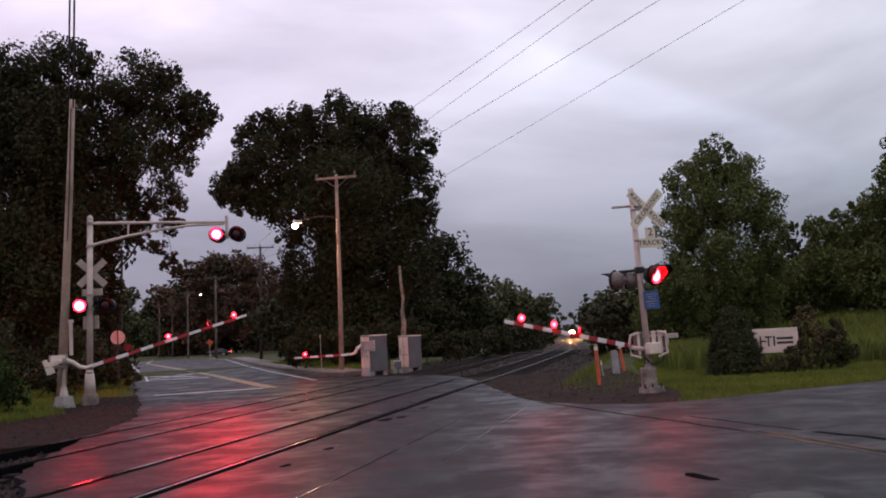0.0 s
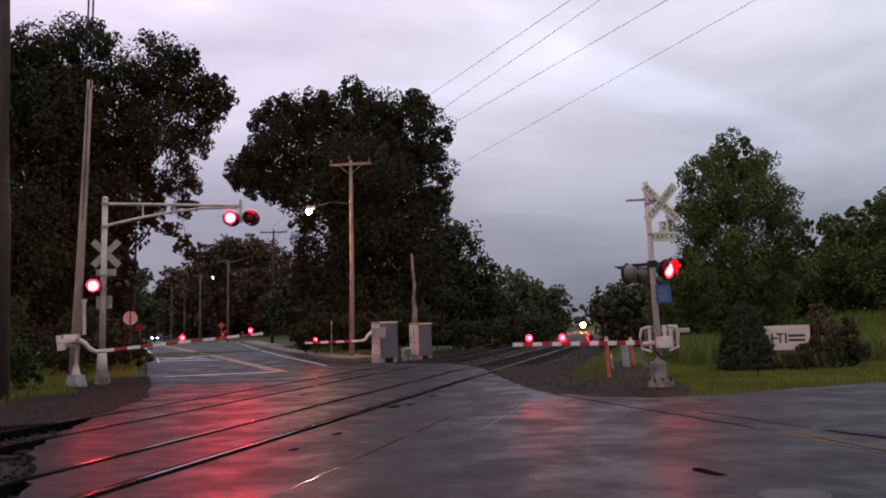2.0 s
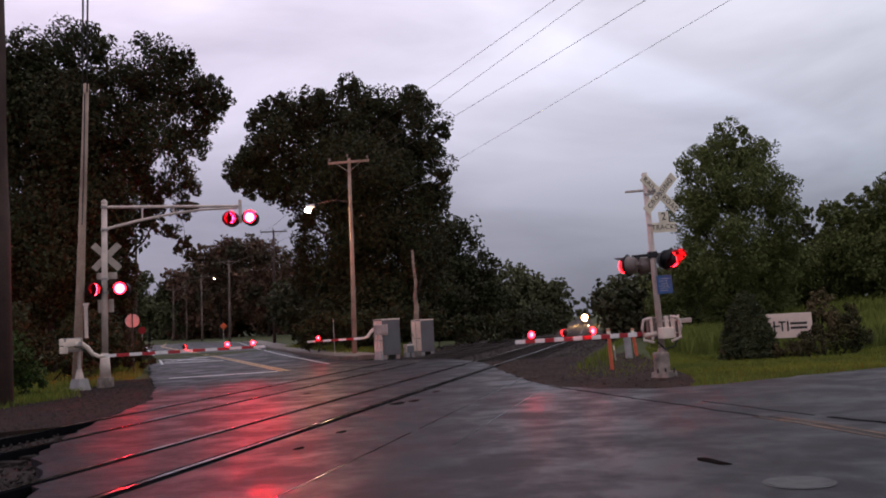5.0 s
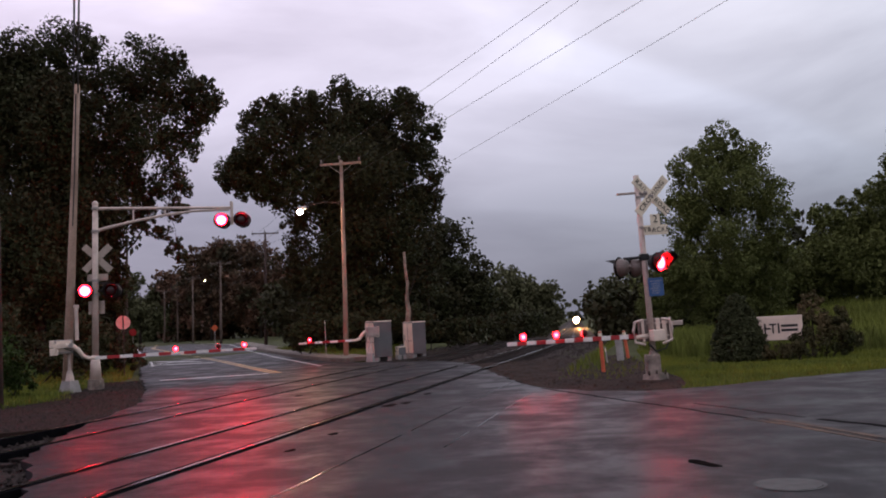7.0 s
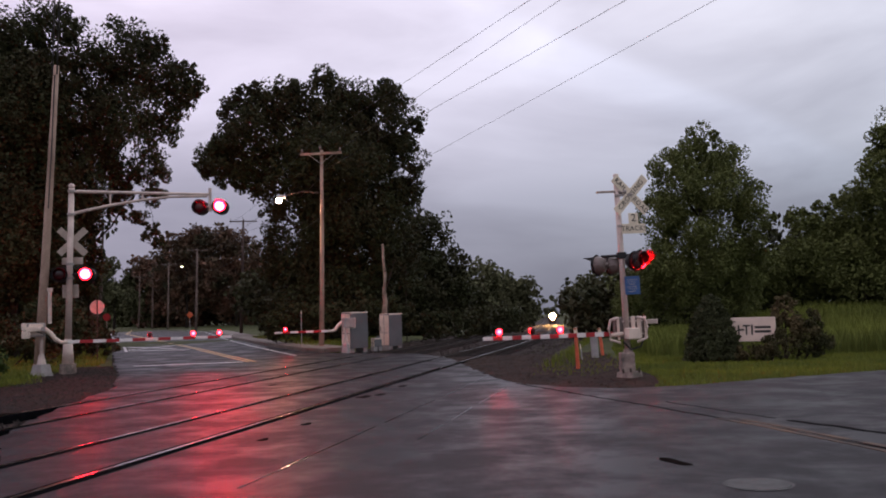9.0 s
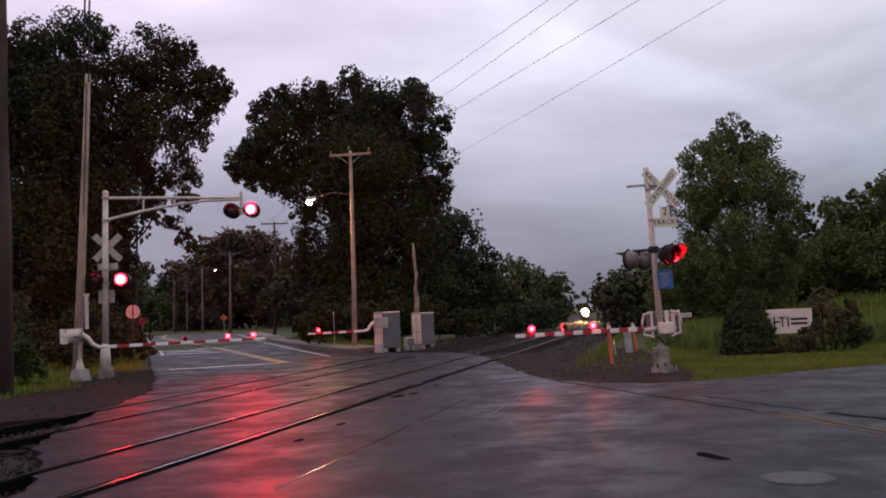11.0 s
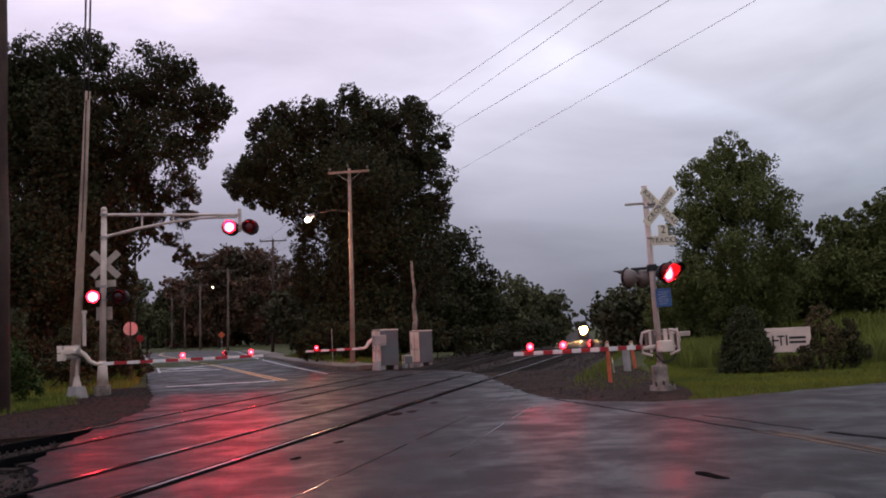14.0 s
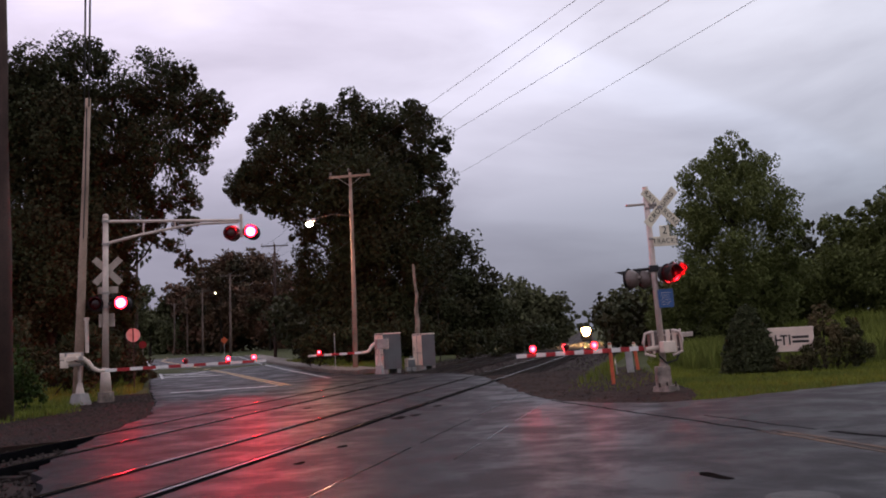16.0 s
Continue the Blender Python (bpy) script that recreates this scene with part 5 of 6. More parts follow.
tree("broad_tree", (-5.3, 61.5), [(-5.1, 61.6, 15.9, 2.4), (-8.3, 62.0, 15.4, 2.5), (-10.3, 60.0, 13.7, 2.2), (-12.9, 60.3, 12.0, 1.5), (-1.8, 61.1, 14.9, 2.5), (-1.2, 61.1, 12.0, 2.0),
                                  (-5.2, 60.5, 11.3, 4.2), (-8.3, 61.0, 11.1, 2.5), (-3.2, 61.5, 7.5, 3.5), (-7.0, 61.7, 6.6, 3.0), (-5.6, 61.5, 3.0, 3.4), (-9.0, 61.6, 5.1, 1.3), (-11.8, 60.8, 15.4, 1.1), (-10.5, 60.8, 16.4, 1.2), (-5.7, 60.8, 17.6, 0.9), (-13.7, 60.8, 11.7, 0.9), (-12.5, 60.8, 12.9, 1.2), (-11.4, 60.8, 11.9, 1.3), (-10.0, 60.8, 10.8, 1.3), (-9.2, 60.8, 9.0, 1.1), (-11.7, 60.8, 14.0, 1.2), (-8.1, 60.8, 16.8, 1.1), (-1.4, 60.8, 16.7, 1.0), (0.1, 60.8, 14.2, 0.9), (0.2, 60.8, 11.2, 0.7), (-0.4, 61.6, 10.1, 1.1),
                                  (-11.6, 60.3, 10.9, 1.2), (-4.9, 61.0, 13.6, 2.3), (-7.0, 61.5, 13.2, 2.2), (-3.2, 61.5, 12.6, 2.3), (-1.7, 61.6, 9.2, 1.9), (-2.2, 61.9, 5.0, 2.6), (-6.2, 61.9, 9.0, 2.4)],
     0.235, 30, LEAF_DARK, "broad dark maple with a rounded crown beside the road", 13, 0.45)
tree("mid_tree", (1.6, 82.0), [(0.8, 81.8, 8.7, 2.5), (2.8, 82.5, 6.1, 2.4), (0.1, 80.2, 4.1, 3.5), (4.1, 81.5, 3.2, 2.0), (-3.0, 81.0, 2.8, 3.0), (-1.5, 82, 7.5, 2.4)],
     0.38, 30, LEAF_DARK, "dark tree beyond the broad maple, beside the line", 14, 0.30)
tree("line_side_tree", (9.0, 134.5), [(9.3, 134.4, 6.5, 3.4), (7.4, 134.1, 2.5, 3.3), (11.4, 134.3, 1.5, 3.4), (6.0, 130, 4.5, 3.2)], 0.7, 30, LEAF_FAR, "leafy tree standing by the bend of the line", 15, 0.25)
tree("line_side_tree", (13.8, 135.5), [(13.0, 135.2, 4.5, 3.5), (15.9, 132.9, 5.0, 2.2), (15.2, 133.3, 1.7, 2.6), (12.6, 136, 1.5, 3)], 0.7, 30, LEAF_FAR, "leafy tree standing by the bend of the line", 16, 0.25)
for k, (x, y, z, r) in enumerate(((19.0, 185.0, 4.2, 4.2), (24.0, 240.0, 3.0, 4.6), (15.0, 175, 4.0, 5.0), (36.0, 320.0, 2.6, 6.0), (34.0, 400, 2.0, 6.5))):
    tree("far_line_side_tree", (x, y), [(x, y, z, r), (x - 1.5, y + 1, z - 2.5, r), (x + 1.0, y, z - 3.5, r * 0.8)], 1.0, 26, LEAF_FAR, "hazy far tree beside the line", 30 + k, 0.25, False)
tree("far_slope_tree", (34.8, 187), [(34.6, 186.5, 4.6, 4.4), (34.0, 188.1, 2.4, 3.3), (36.5, 186, 0.5, 4.6), (34.2, 187, -0.5, 3.5)], 0.8, 28, LEAF_FAR, "rounded tree on the far slope beside the line", 17, 0.3)
tree("far_slope_tree", (40.5, 184), [(38.6, 183.4, 5.6, 5.2), (43.1, 183.9, 4.6, 5.8), (40, 183, 0.5, 5.5)], 0.8, 28, LEAF_FAR, "rounded tree on the far slope beside the line", 18, 0.3)
for k, (x, y, r) in enumerate(((29.0, 118.0, 3.2), (26.0, 95.0, 3.0), (21.5, 75.0, 2.6), (16.5, 60.0, 2.3), (34, 140, 4.0))):
    z = ground_height(x, y)
    tree("slope_tree", (x, y), [(x, y, z + r * 1.15, r), (x - r * 0.7, y, z + r * 0.7, r * 0.8), (x + r * 0.8, y + 1, z + r * 0.8, r * 0.9)], 0.55, 28, LEAF_MID, "low leafy tree on the slope beside the line", 50 + k, 0.2, False)
tree("verge_tree", (15.0, 47.5), [(15.1, 47.6, 9.9, 1.4), (16.5, 47.5, 9.1, 1.4), (13.6, 47.4, 8.9, 1.2), (14.9, 47.2, 7.1, 2.4), (17.0, 46.5, 7.1, 1.4), (17.5, 46.4, 5.7, 1.1), (13.2, 47.7, 6.3, 1.5),
                                  (15.0, 47.3, 4.4, 2.6), (12.9, 48.1, 3.7, 1.8), (17.5, 46.9, 3.7, 1.4), (11.8, 48.5, 2.0, 1.4), (13.9, 48.4, 2.0, 1.7), (16.2, 47.6, 2.6, 1.8)],
     0.15, 28, LEAF_MID, "full green tree standing beyond the yard sign", 19, 0.30)
for k, cl in enumerate(([(21.9, 51.4, 6.1, 1.1), (20.8, 51.6, 3.8, 1.9), (18.8, 52.1, 2.8, 1.6), (20.5, 52, 2.0, 2.0)],
                        [(23.9, 51.1, 5.5, 1.9), (24.3, 49.9, 7.3, 1.0), (22.7, 50.3, 3.3, 2.4), (23.4, 51, 6.8, 0.5), (22.9, 51, 7.1, 0.4)],
                        [(24.5, 49.4, 3.8, 2.8), (26.0, 49.0, 6.1, 3.0), (27.8, 48.2, 4.1, 3.5), (30, 46, 5.5, 3.5)],
                        [(24.9, 47.0, 10.0, 1.0), (24.4, 47.0, 8.9, 1.0), (26.6, 47.0, 10.4, 2.0), (25.2, 47.0, 7.4, 1.5), (27.0, 47.0, 7.5, 2.4)])):
    tree("hedgerow_tree", cl[0][:2], cl, 0.19, 28, LEAF_MID, "hedgerow tree at the top of the meadow", 60 + k, 0.2)
tree("distant_road_tree", (-74.0, 228), [(-75.4, 227.6, 15.0, 3.2), (-78.0, 224.8, 9.5, 5.9), (-71.6, 228.2, 5.7, 4.4)], 1.0, 30, LEAF_FAR, "far tree at the end of the road", 20, 0.4)
tree("distant_road_tree", (-66.5, 238), [(-71.5, 238, 12.3, 4.0), (-66.0, 237, 11.3, 4.0), (-67, 238, 5.0, 4.4), (-62, 238, 8, 4)], 1.0, 30, LEAF_FAR, "far tree at the end of the road", 21, 0.4)
tree("reddened_tree", (-52.0, 210.4), [(-53.9, 210.2, 17.9, 4.8), (-49.9, 211.2, 19.1, 4.5), (-57.0, 209.9, 11.3, 3.7), (-51.5, 213.3, 9.2, 7.4)], 0.85, 34, LEAF_RED_LIT, "tree beside the far road, its leaves coloured as if red-lit", 22, 0.35)
tree("reddened_tree", (-40.8, 210.4), [(-45.4, 210.4, 19.5, 4.6), (-41.0, 209.6, 18.3, 4.8), (-41.0, 210.7, 8.7, 8.0), (-34.4, 206.4, 14.2, 5.4), (-30.4, 192.0, 8.6, 5.4)], 0.85, 34, LEAF_RED_LIT, "tree beside the far road, its leaves coloured as if red-lit", 23, 0.35)


def shrub(name, clumps, leaf, density, mat, label, seed, pieces=8):
    x, y, _, r = clumps[0]
    z = ground_height(x, y)
    t = thing(name, label, "shrub", Matrix.Translation((x, y, z)), group="shrubs")
    local = [(a - x, b - y, c - z, d) for a, b, c, d in clumps]
    for a, b, c, d in local:
        bm = bmesh.new()
        tube(bm, [(a * 0.4, b * 0.4, -0.1), (a * 0.7, b * 0.7, c * 0.5), (a, b, c)], 0.04, 0.012, 6)
        part("stem", bm, BARK, t)
    ob = new("foliage", leaf_mesh("foliage", local, leaf, density, mat, seed, pieces=pieces))
    ob.parent = t


shrub("undergrowth_bush", [(-8.5, 56.3, 1.1, 1.0), (-7.4, 56.3, 1.6, 1.2)], 0.22, 26, LEAF_DARK, "dark undergrowth bush at the wood's edge", 70)
shrub("undergrowth_bush", [(-5.6, 56.8, 1.4, 1.3), (-3.4, 56.5, 1.8, 1.4)], 0.22, 26, LEAF_DARK, "dark undergrowth bush at the wood's edge", 71)
shrub("undergrowth_bush", [(-1.0, 57.4, 1.4, 1.4), (1.3, 58.8, 1.0, 1.1), (3.2, 62, 0.8, 1.1)], 0.22, 26, LEAF_DARK, "dark undergrowth bush beside the line", 72)
shrub("undergrowth_bush", [(5.0, 70, 0.8, 1.5), (7.5, 85, 0.8, 1.8), (10, 100, 0.8, 2.0)], 0.35, 26, LEAF_DARK, "scrub along the edge of the line", 73)
shrub("verge_bush", [(-13.0, 27.1, 1.0, 0.75), (-12.5, 27.6, 0.6, 0.5), (-13.6, 26.6, 1.6, 1.1), (-14.2, 28, 1.2, 1.1)], 0.13, 22, LEAF_BUSH, "leafy green bush on the verge by the dark pole", 74)
shrub("verge_bush", [(-16.5, 36.0, 1.2, 1.3), (-15.2, 37.5, 0.9, 1.0), (-18, 36, 1.8, 1.8)], 0.18, 24, LEAF_DARK, "dark bush behind the leaning pole", 75)
shrub("verge_bush", [(-15.2, 41.5, 1.2, 1.1), (-16.6, 43, 1.6, 1.5), (-14.6, 43.5, 0.8, 0.8)], 0.2, 24, LEAF_DARK, "dark bush beside the round sign", 76)
shrub("verge_bush", [(-27.5, 72, 1.8, 2.4), (-31, 80, 2.4, 3.2), (-39, 98, 3.0, 4.0), (-24, 62, 2.4, 2.8), (-52, 130, 4, 5.5)], 0.4, 26, LEAF_DARK, "roadside scrub along the far road", 77)
shrub("roadside_scrub", [(-9.0, 70, 1.6, 1.8), (-11.5, 84, 2.0, 2.4), (-15, 106, 2.8, 3.2), (-19, 125, 3.5, 4.0)], 0.4, 26, LEAF_DARK, "dark scrub behind the far kerb", 78)
shrub("brown_shrub", [(11.2, 27.6, 0.85, 0.62), (11.7, 27.4, 0.6, 0.6), (11.15, 27.7, 1.3, 0.42), (11.3, 27.8, 1.72, 0.32), (11.9, 27.6, 1.15, 0.45), (12.1, 27.3, 0.45, 0.45)], 0.09, 20, LEAF_BROWN, "straggling brownish shrub beside the yard sign", 79)
shrub("low_shrub", [(10.1, 26.85, 0.22, 0.36), (9.6, 26.95, 0.2, 0.30), (10.6, 26.7, 0.3, 0.36), (10.45, 26.95, 0.62, 0.22), (10.75, 26.8, 0.75, 0.25), (10.2, 26.75, 0.3, 0.3)], 0.08, 22, LEAF_BROWN, "low shrub growing up over the yard sign", 80)
shrub("dead_branches", [(-0.6, 61.0, 11.6, 0.4)], 0.05, 1, BARK, "bare twigs at the edge of the maple", 81)


def conifer_bush():
    x, y = 8.95, 27.6
    t = thing("conifer_bush", "dense dark conical evergreen bush beside the yard sign", "bush", Matrix.Translation((x, y, -0.06)))
    rng = random.Random(9)
    clumps = []
    for k in range(230):
        f = rng.random() ** 0.8
        r = 0.80 * (1 - f ** 1.7) * (0.85 + 0.15 * min(1, f * 5)) + 0.03
        a = rng.uniform(0, math.tau)
        clumps.append((r * 0.8 * math.cos(a), r * 0.8 * math.sin(a), 0.15 + f * 1.80, 0.17 + 0.12 * (1 - f)))
    bm = bmesh.new()
    rod(bm, (0, 0, -0.1), (0, 0, 1.5), 0.07, 0.02, segments=8)
    part("stem", bm, BARK, t)
    ob = new("foliage", leaf_mesh("foliage", clumps, 0.095, 30, CONIFER, 5, narrow=0.4))
    ob.parent = t


conifer_bush()


def snag():
    t = thing("dead_tree_trunk", "bleached broken dead tree trunk behind the cabinets", "dead tree", Matrix.Translation((-1.62, 47.6, -0.05)))
    bm = bmesh.new()
    tube(bm, [(0.0, 0, -0.2), (0.0, 0, 1.6), (0.07, 0.02, 2.4), (0.02, 0, 3.0), (0.10, 0, 3.7), (0.02, 0, 4.5), (0.0, 0, 5.4)], 0.16, 0.06, 9)
    part("trunk", bm, DEAD_WOOD, t, smooth=True)
    for a, b, c in (((0.05, 0, 1.3), (0.24, 0, 2.0), (0.28, 0, 2.5)), ((0.08, 0, 2.9), (0.45, 0, 4.0), (0.68, 0, 4.7))):
        bm = bmesh.new()
        tube(bm, [a, b, c], 0.04, 0.01, 7)
        part("broken_limb", bm, BARK, t, "thin dark broken limb")


snag()


def bare_twigs():
    t = thing("bare_branch", "bare dead branches reaching out of the maple", "branch", Matrix.Translation((-0.1, 61.2, 9.0)))
    rnd = random.Random(3)
    for k in range(5):
        bm = bmesh.new()
        a = Vector((0, 0, 0))
        pts = [a]
        for j in range(4):
            a = a + Vector((rnd.uniform(0.02, 0.4), rnd.uniform(-0.2, 0.2), rnd.uniform(0.4, 0.8)))
            pts.append(a)
        tube(bm, pts, 0.035, 0.01, 5)
        part("twig", bm, BARK, t)


bare_twigs()


def wood_edge(name, spots, leaf, mat, seed, label):
    """The dark inside of a wood, behind the trees at its edge."""
    clumps = [(x, y, ground_height(x, y) + z, r) for x, y, z, r in spots]
    tagged(new(name, leaf_mesh(name, clumps, leaf, 26, mat, seed, pieces=6)), label, "woods", kind="stuff")


rng_wood = random.Random(17)


def belt(turn0, turn1, near, far, count, low, high, r):
    """Spots spread over a sector seen from the crossing, in degrees from straight ahead."""
    out = []
    for k in range(count):
        a, d = radians(turn0 + (turn1 - turn0) * (k + rng_wood.random()) / count), rng_wood.uniform(near, far)
        out.append((d * math.sin(a), d * math.cos(a), rng_wood.uniform(low, high), r * rng_wood.uniform(0.8, 1.2)))
    return out


wood_edge("west_wood", belt(-40, -21.6, 58, 75, 34, 1.0, 9.0, 3.4), 0.58, LEAF_DARK, 41, "dark wood behind the trees by the signal mast")
wood_edge("middle_wood", belt(-9.5, 1.5, 88, 104, 26, 0.8, 7.0, 3.0), 0.55, LEAF_DARK, 42, "dark wood behind the broad maple")
wood_edge("road_end_wood", belt(-16.2, -8.5, 240, 262, 40, 1.5, 15.0, 5.6), 1.25, LEAF_RED_LIT, 43, "dark woods at the end of the far road")
wood_edge("road_head_wood", belt(-21.5, -15.5, 300, 320, 16, 2, 10.0, 7.0), 1.4, LEAF_FAR, 44, "far woods closing the end of the road")
wood_edge("slope_wood", belt(11.5, 34, 58, 74, 34, 0.6, 4.0, 2.4), 0.46, LEAF_DARK, 45, "green wood along the top of the meadow")


def woods_ring():
    """Distant woods all round the horizon."""
    rng = random.Random(2)
    clumps = []
    for k in range(170):
        a = math.tau * k / 170
        gap = abs((math.degrees(a) + 180) % 360 - 180 - 8.4)
        d = rng.uniform(760, 860)
        r = rng.uniform(14, 19)
        x, y = d * math.sin(a), d * math.cos(a)
        clumps.append((x, y, ground_height(x, y) + r * (0.25 if gap < 6 else 0.7), r))
    tagged(new("distant_woods", leaf_mesh("distant_woods", clumps, 4.2, 22, LEAF_FAR, 8, pieces=4)), "distant leafy woods along the horizon", "woods", kind="stuff")


woods_ring()


def blades(name, area, count, low, high, width, mat, label, seed, droop=0.4):
    """Single blades of grass over an area of the ground."""
    rnd = random.Random(seed)
    xs, ys = [p[0] for p in area], [p[1] for p in area]
    road = ROAD_LEFT + ROAD_RIGHT
    verts, faces = [], []
    while count:
        x, y = rnd.uniform(min(xs), max(xs)), rnd.uniform(min(ys), max(ys))
        if not inside(x, y, area):
            continue
        count -= 1
        if inside(x, y, road):
            continue
        z = ground_height(x, y) + 0.02
        h, a = rnd.uniform(low, high), rnd.uniform(0, math.tau)
        dx, dy = math.cos(a) * width / 2, math.sin(a) * width / 2
        bx, by = rnd.uniform(-droop, droop) * h, rnd.uniform(-droop, droop) * h
        n = len(verts)
        verts += [(x - dx, y - dy, z - 0.03), (x + dx, y + dy, z - 0.03), (x + dx * 0.7 + bx * 0.4, y + dy * 0.7 + by * 0.4, z + h * 0.6),
                  (x - dx * 0.7 + bx * 0.4, y - dy * 0.7 + by * 0.4, z + h * 0.6), (x + bx, y + by, z + h)]
        faces += [(n, n + 1, n + 2, n + 3), (n + 3, n + 2, n + 4)]
    tagged(new(name, raw_mesh(name, verts, faces, mat)), label, "grass", kind="stuff")


blades("lawn_grass", [(5.0, 19.4), (5.6, 19.5), (7.7, 20.5), (10.4, 21.7), (18, 25.0), (18, 30), (9, 31), (8.5, 40), (7.4, 34), (6.2, 27), (5.8, 22.5), (5.4, 20.3)], 30000, 0.04, 0.12, 0.025, GRASS, "short green lawn along the road edge", 1)
blades("meadow_grass", [(8.0, 31), (18, 28.5), (32, 33), (36, 52), (14, 50), (9.0, 42)], 30000, 0.45, 0.95, 0.05, TALL_GRASS, "tall pale green meadow grass on the slope", 2)
blades("verge_grass", [(-17, 24), (-11.6, 24), (-10.9, 27.5), (-14, 30), (-14, 35), (-12.6, 36), (-13.4, 40), (-19, 58), (-25, 58), (-22, 40)], 22000, 0.06, 0.28, 0.03, GRASS, "rough verge grass round the signal mast", 3)
blades("west_tufts", [(-15, 26), (-11.3, 26), (-12.3, 31.4), (-13.2, 36), (-16, 36)], 5000, 0.06, 0.22, 0.03, GRASS, "scattered tufts in the cinder verge", 6)
blades("kerbside_grass", [(-2.2, 46.5), (-4.0, 46), (-8.2, 58), (-14, 78), (-10, 78), (0, 60), (2.4, 52)], 14000, 0.1, 0.35, 0.04, GRASS, "grass between the footway and the wood", 4)
blades("verge_weeds", [(2.6, 24.5), (4.4, 23.2), (6.6, 27.5), (7.4, 34), (3.2, 33)], 650, 0.04, 0.16, 0.03, GRASS, "sparse weeds in the cinder verge", 7)
blades("lineside_weeds", [(3.0, 27), (4.8, 27), (7.2, 40), (12.5, 62), (9.5, 62), (4.0, 36)], 2400, 0.1, 0.4, 0.035, GRASS, "sparse green weeds beside the line", 5)


# ---- vehicles ----
def make_train():
    t = thing("locomotive", "approaching dark locomotive with a blazing headlight", "train", Matrix.Identity(4))
    bm = bmesh.new()
    block(bm, (0, 9.5, 2.35), (2.9, 17.0, 2.5), bevel=0.12)
    part("body", bm, LOCO_DARK, t)
    bm = bmesh.new()
    block(bm, (0, 1.6, 3.0), (3.0, 2.4, 2.9), bevel=0.15)
    cab = part("cab", bm, LOCO_DARK, t)
    bm = bmesh.new()
    block(bm, (0, 0.1, 2.0), (2.0, 1.6, 1.9), bevel=0.2)
    part("nose", bm, LOCO_YELLOW, t)
    for sx in (-0.75, 0.75):
        bm = bmesh.new()
        block(bm, (sx, 0.385, 3.65), (1.0, 0.03, 0.6), bevel=0.02)
        part("windscreen", bm, GLASS, cab)
    # glare modelled as discs: oversize lamps with a glowing halo behind each
    for sx in (-0.28, 0.28):
        bm = bmesh.new()
        disc(bm, 1.0, 0.36, 0.40)
        bmesh.ops.translate(bm, verts=bm.verts, vec=(sx, 0, 3.3))
        rim = part("headlight_halo", bm, HEADLIGHT_HALO, t, "warm halo round the headlight, modelled as a glowing disc")
        bm = bmesh.new()
        disc(bm, 0.74, 0.30, 0.355)
        bmesh.ops.translate(bm, verts=bm.verts, vec=(sx, 0, 3.3))
        part("headlight", bm, HEADLIGHT, rim, "blazing warm headlight, oversize to include its glare")
    bm = bmesh.new()
    block(bm, (0, 0.3, 0.75), (2.7, 1.6, 0.5), bevel=0.08)
    part("pilot", bm, BLACK, t)
    # two added glowing discs stretch the headlight's glare downwards
    for sx in (-0.25, 0.25):
        bm = bmesh.new()
        disc(bm, 0.46, -0.76, -0.7)
        bmesh.ops.translate(bm, verts=bm.verts, vec=(sx, 0, 2.45))
        part("lower_glare_disc", bm, LOWER_GLARE, t, "added glowing disc, lower part of the headlight glare")
    for y in (2.6, 4.6, 6.6, 12.5, 14.5, 16.5):
        bm = bmesh.new()
        for sx in (-0.75, 0.75):
            rod(bm, (sx - 0.06, y, 0.52), (sx + 0.06, y, 0.52), 0.5, segments=20)
        rod(bm, (-0.75, y, 0.52), (0.75, y, 0.52), 0.09)
        part("wheelset", bm, RAIL_SIDE, t)
    for y in (4.6, 14.5):
        bm = bmesh.new()
        block(bm, (0, y, 0.75), (2.3, 5.0, 0.45), bevel=0.06)
        part("bogie_frame", bm, BLACK, t)
    return t


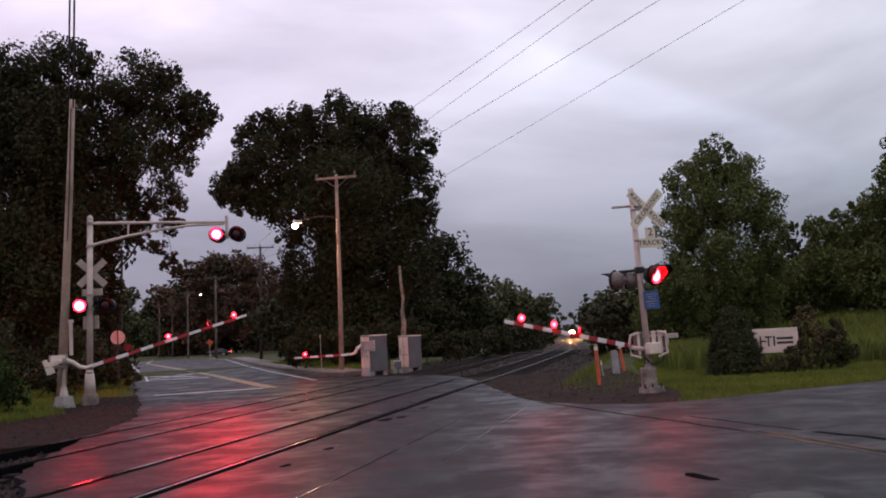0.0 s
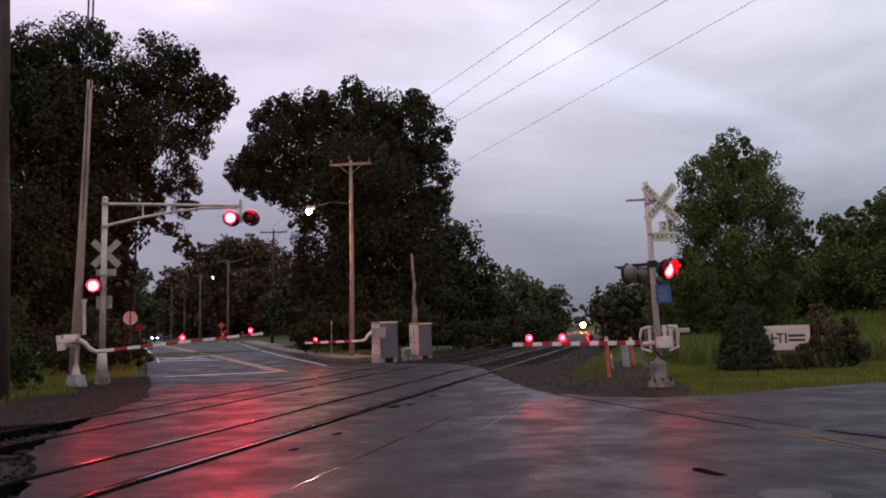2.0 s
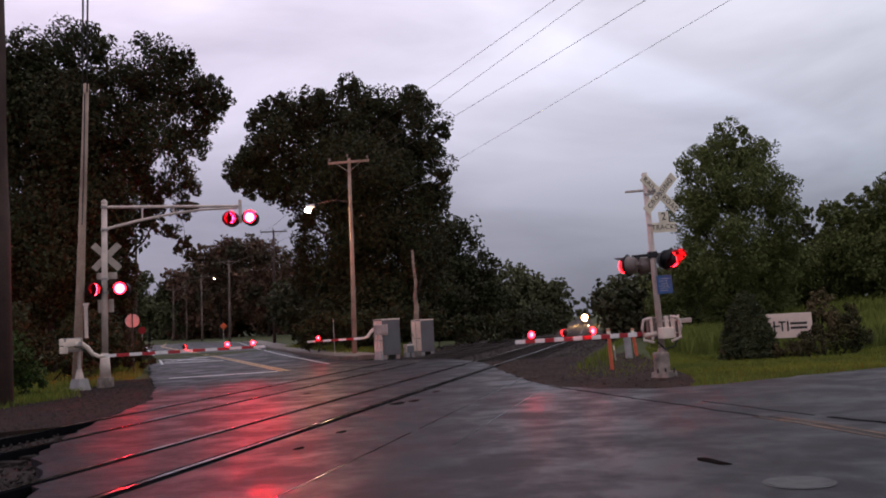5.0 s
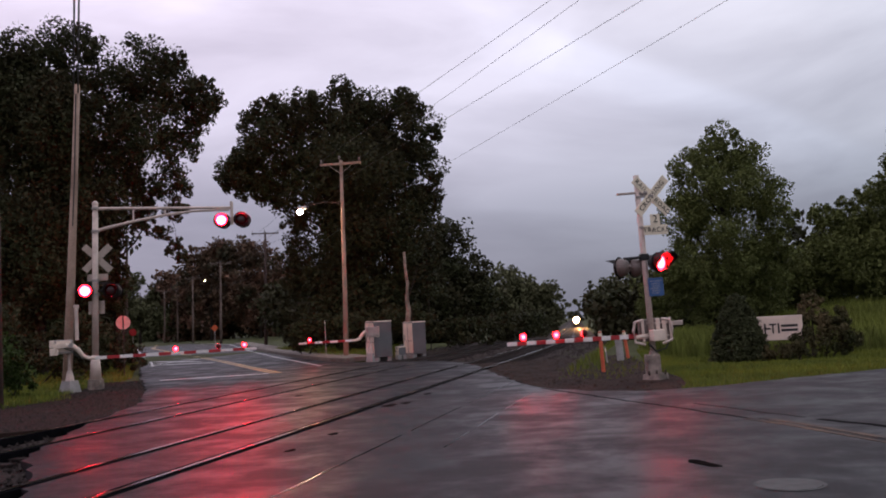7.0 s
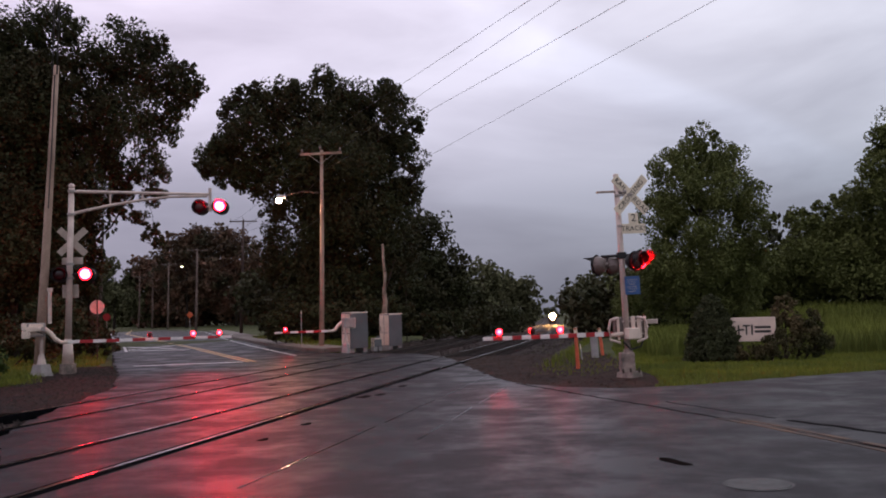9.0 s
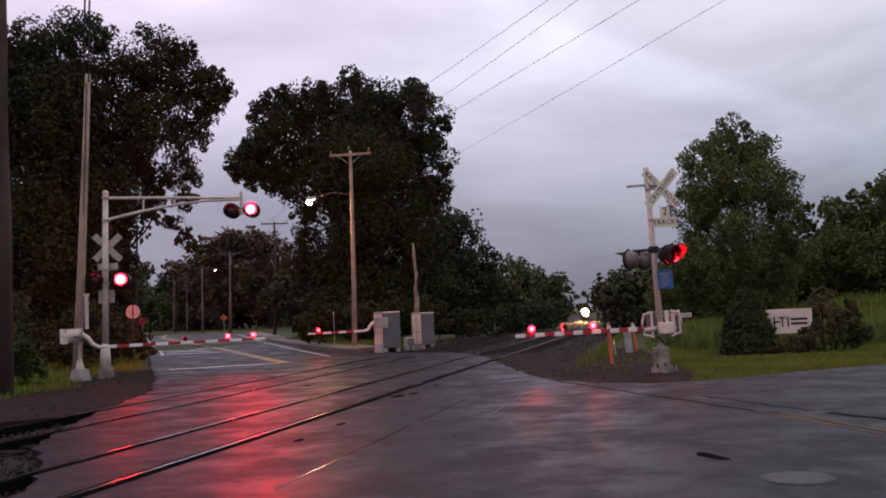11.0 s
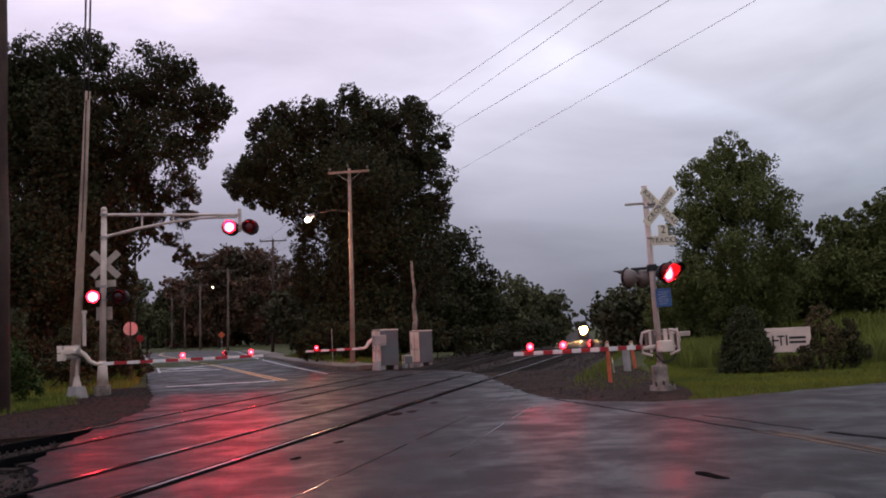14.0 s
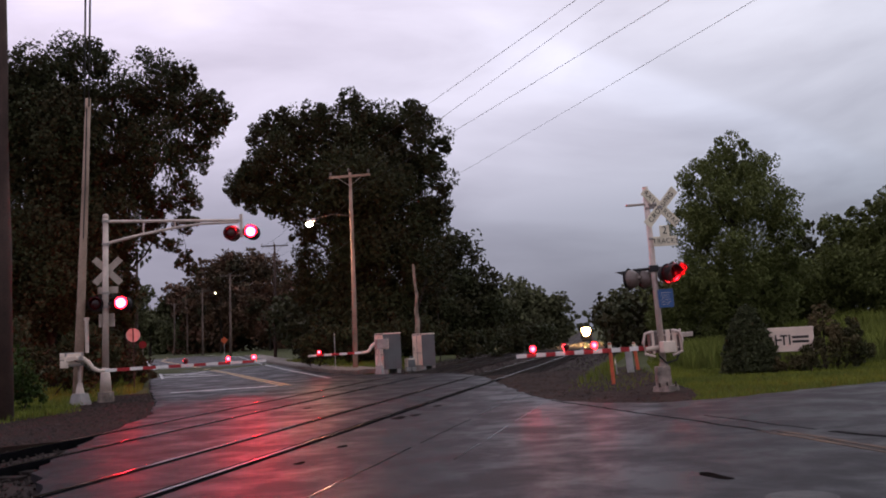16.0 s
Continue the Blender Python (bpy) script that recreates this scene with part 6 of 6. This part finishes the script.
def make_car():
    t = thing("car", "dark saloon car with bluish headlights turning off the far road", "car", Matrix.Identity(4))
    bm = bmesh.new()
    block(bm, (0, 2.2, 0.62), (1.78, 4.4, 0.62), bevel=0.16)
    part("body", bm, CAR_PAINT, t)
    bm = bmesh.new()
    made = bmesh.ops.create_cube(bm, size=1.0, matrix=Matrix.Translation((0, 2.4, 1.17)) @ Matrix.Diagonal((1.55, 2.4, 0.55, 1)))
    for v in made["verts"]:
        if v.co.z > 1.2:
            v.co.x, v.co.y = v.co.x * 0.8, 2.4 + (v.co.y - 2.4) * 0.65
    part("cabin", bm, GLASS, t, "dark glazed cabin")
    for sx in (-0.62, 0.62):
        bm = bmesh.new()
        disc(bm, 0.11, -0.02, 0.03)
        bmesh.ops.translate(bm, verts=bm.verts, vec=(sx, 0, 0.68))
        part("headlight", bm, CAR_LIGHT, t, "bluish white headlight")
        bm = bmesh.new()
        block(bm, (sx, 4.41, 0.75), (0.3, 0.03, 0.12), bevel=0.01)
        part("tail_light", bm, TAIL_LIGHT, t, "small red tail light")
        for y in (0.85, 3.5):
            bm = bmesh.new()
            rod(bm, (sx * 1.25, y, 0.32), (sx * 1.25 + math.copysign(0.2, sx), y, 0.32), 0.32, segments=18)
            wheel = part("tyre", bm, TYRE, t)
            bm = bmesh.new()
            rod(bm, (sx * 1.25 + math.copysign(0.19, sx), y, 0.32), (sx * 1.25 + math.copysign(0.215, sx), y, 0.32), 0.2, segments=14)
            part("rim", bm, STEEL, wheel)
    return t


train = make_train()
car = make_car()

# ---- pieces of the setting: the two tracks ----
make_track("railway_track", (-11.60, -10.10))
make_track("railway_track", (-7.513, -6.008))


def motions():
    """All that moves: the gates, the flashing lenses, the train and the car."""
    def arm_walk(arm, rows):
        walk(arm, [(t, pose(0, 0, 0, 0, -a, 0)) for t, a in rows])

    arm_walk(arm_l, ((0, 15.7), (0.2, 14.0), (0.4, 12.1), (0.6, 10.7), (0.8, 9.4), (1.0, 7.8), (1.2, 6.4), (1.4, 5.1), (1.6, 4.5), (1.8, 4.35), (2.0, 4.2), (2.2, 3.8),
                     (2.4, 2.7), (2.6, 1.9), (3.0, 0.6), (3.5, -0.1), (16.0, -0.1)))
    arm_walk(arm_r, ((0, 13.0), (0.2, 8.1), (0.4, 3.4), (0.6, 3.6), (0.8, 3.6), (1.5, 2.2), (2.5, 0.8), (3.5, 0.1), (16.0, 0.0)))
    for ob, first, at in LENSES:
        walk(ob, lens_rows(first, *at))
    # the train comes on along the nearer track
    rows = []
    for t in (0, 4, 8, 12, 16):
        s = 480 - 14.4 * t
        rows.append((t, Matrix.Translation(on_line(s, -6.76, 0.02)) @ Matrix.Rotation(-FAR_TURN, 4, "Z")))
    walk(train, rows)
    # the car swings off the far road into the side street
    walk(car, [(t, pose(x, y, 0.0, 0, 0, turn)) for t, x, y, turn in (
        (0.0, -44.5, 181.5, -100), (0.5, -48.2, 179.6, -85), (1.0, -51.4, 178.6, -40), (1.3, -51.8, 178.4, -18), (1.9, -55.4, 177.6, -18), (2.3, -58.0, 177.0, -60),
        (3.0, -64.0, 176.0, -95), (4.0, -74.0, 176.0, -95), (16.0, -90.0, 176.0, -95))])


motions()
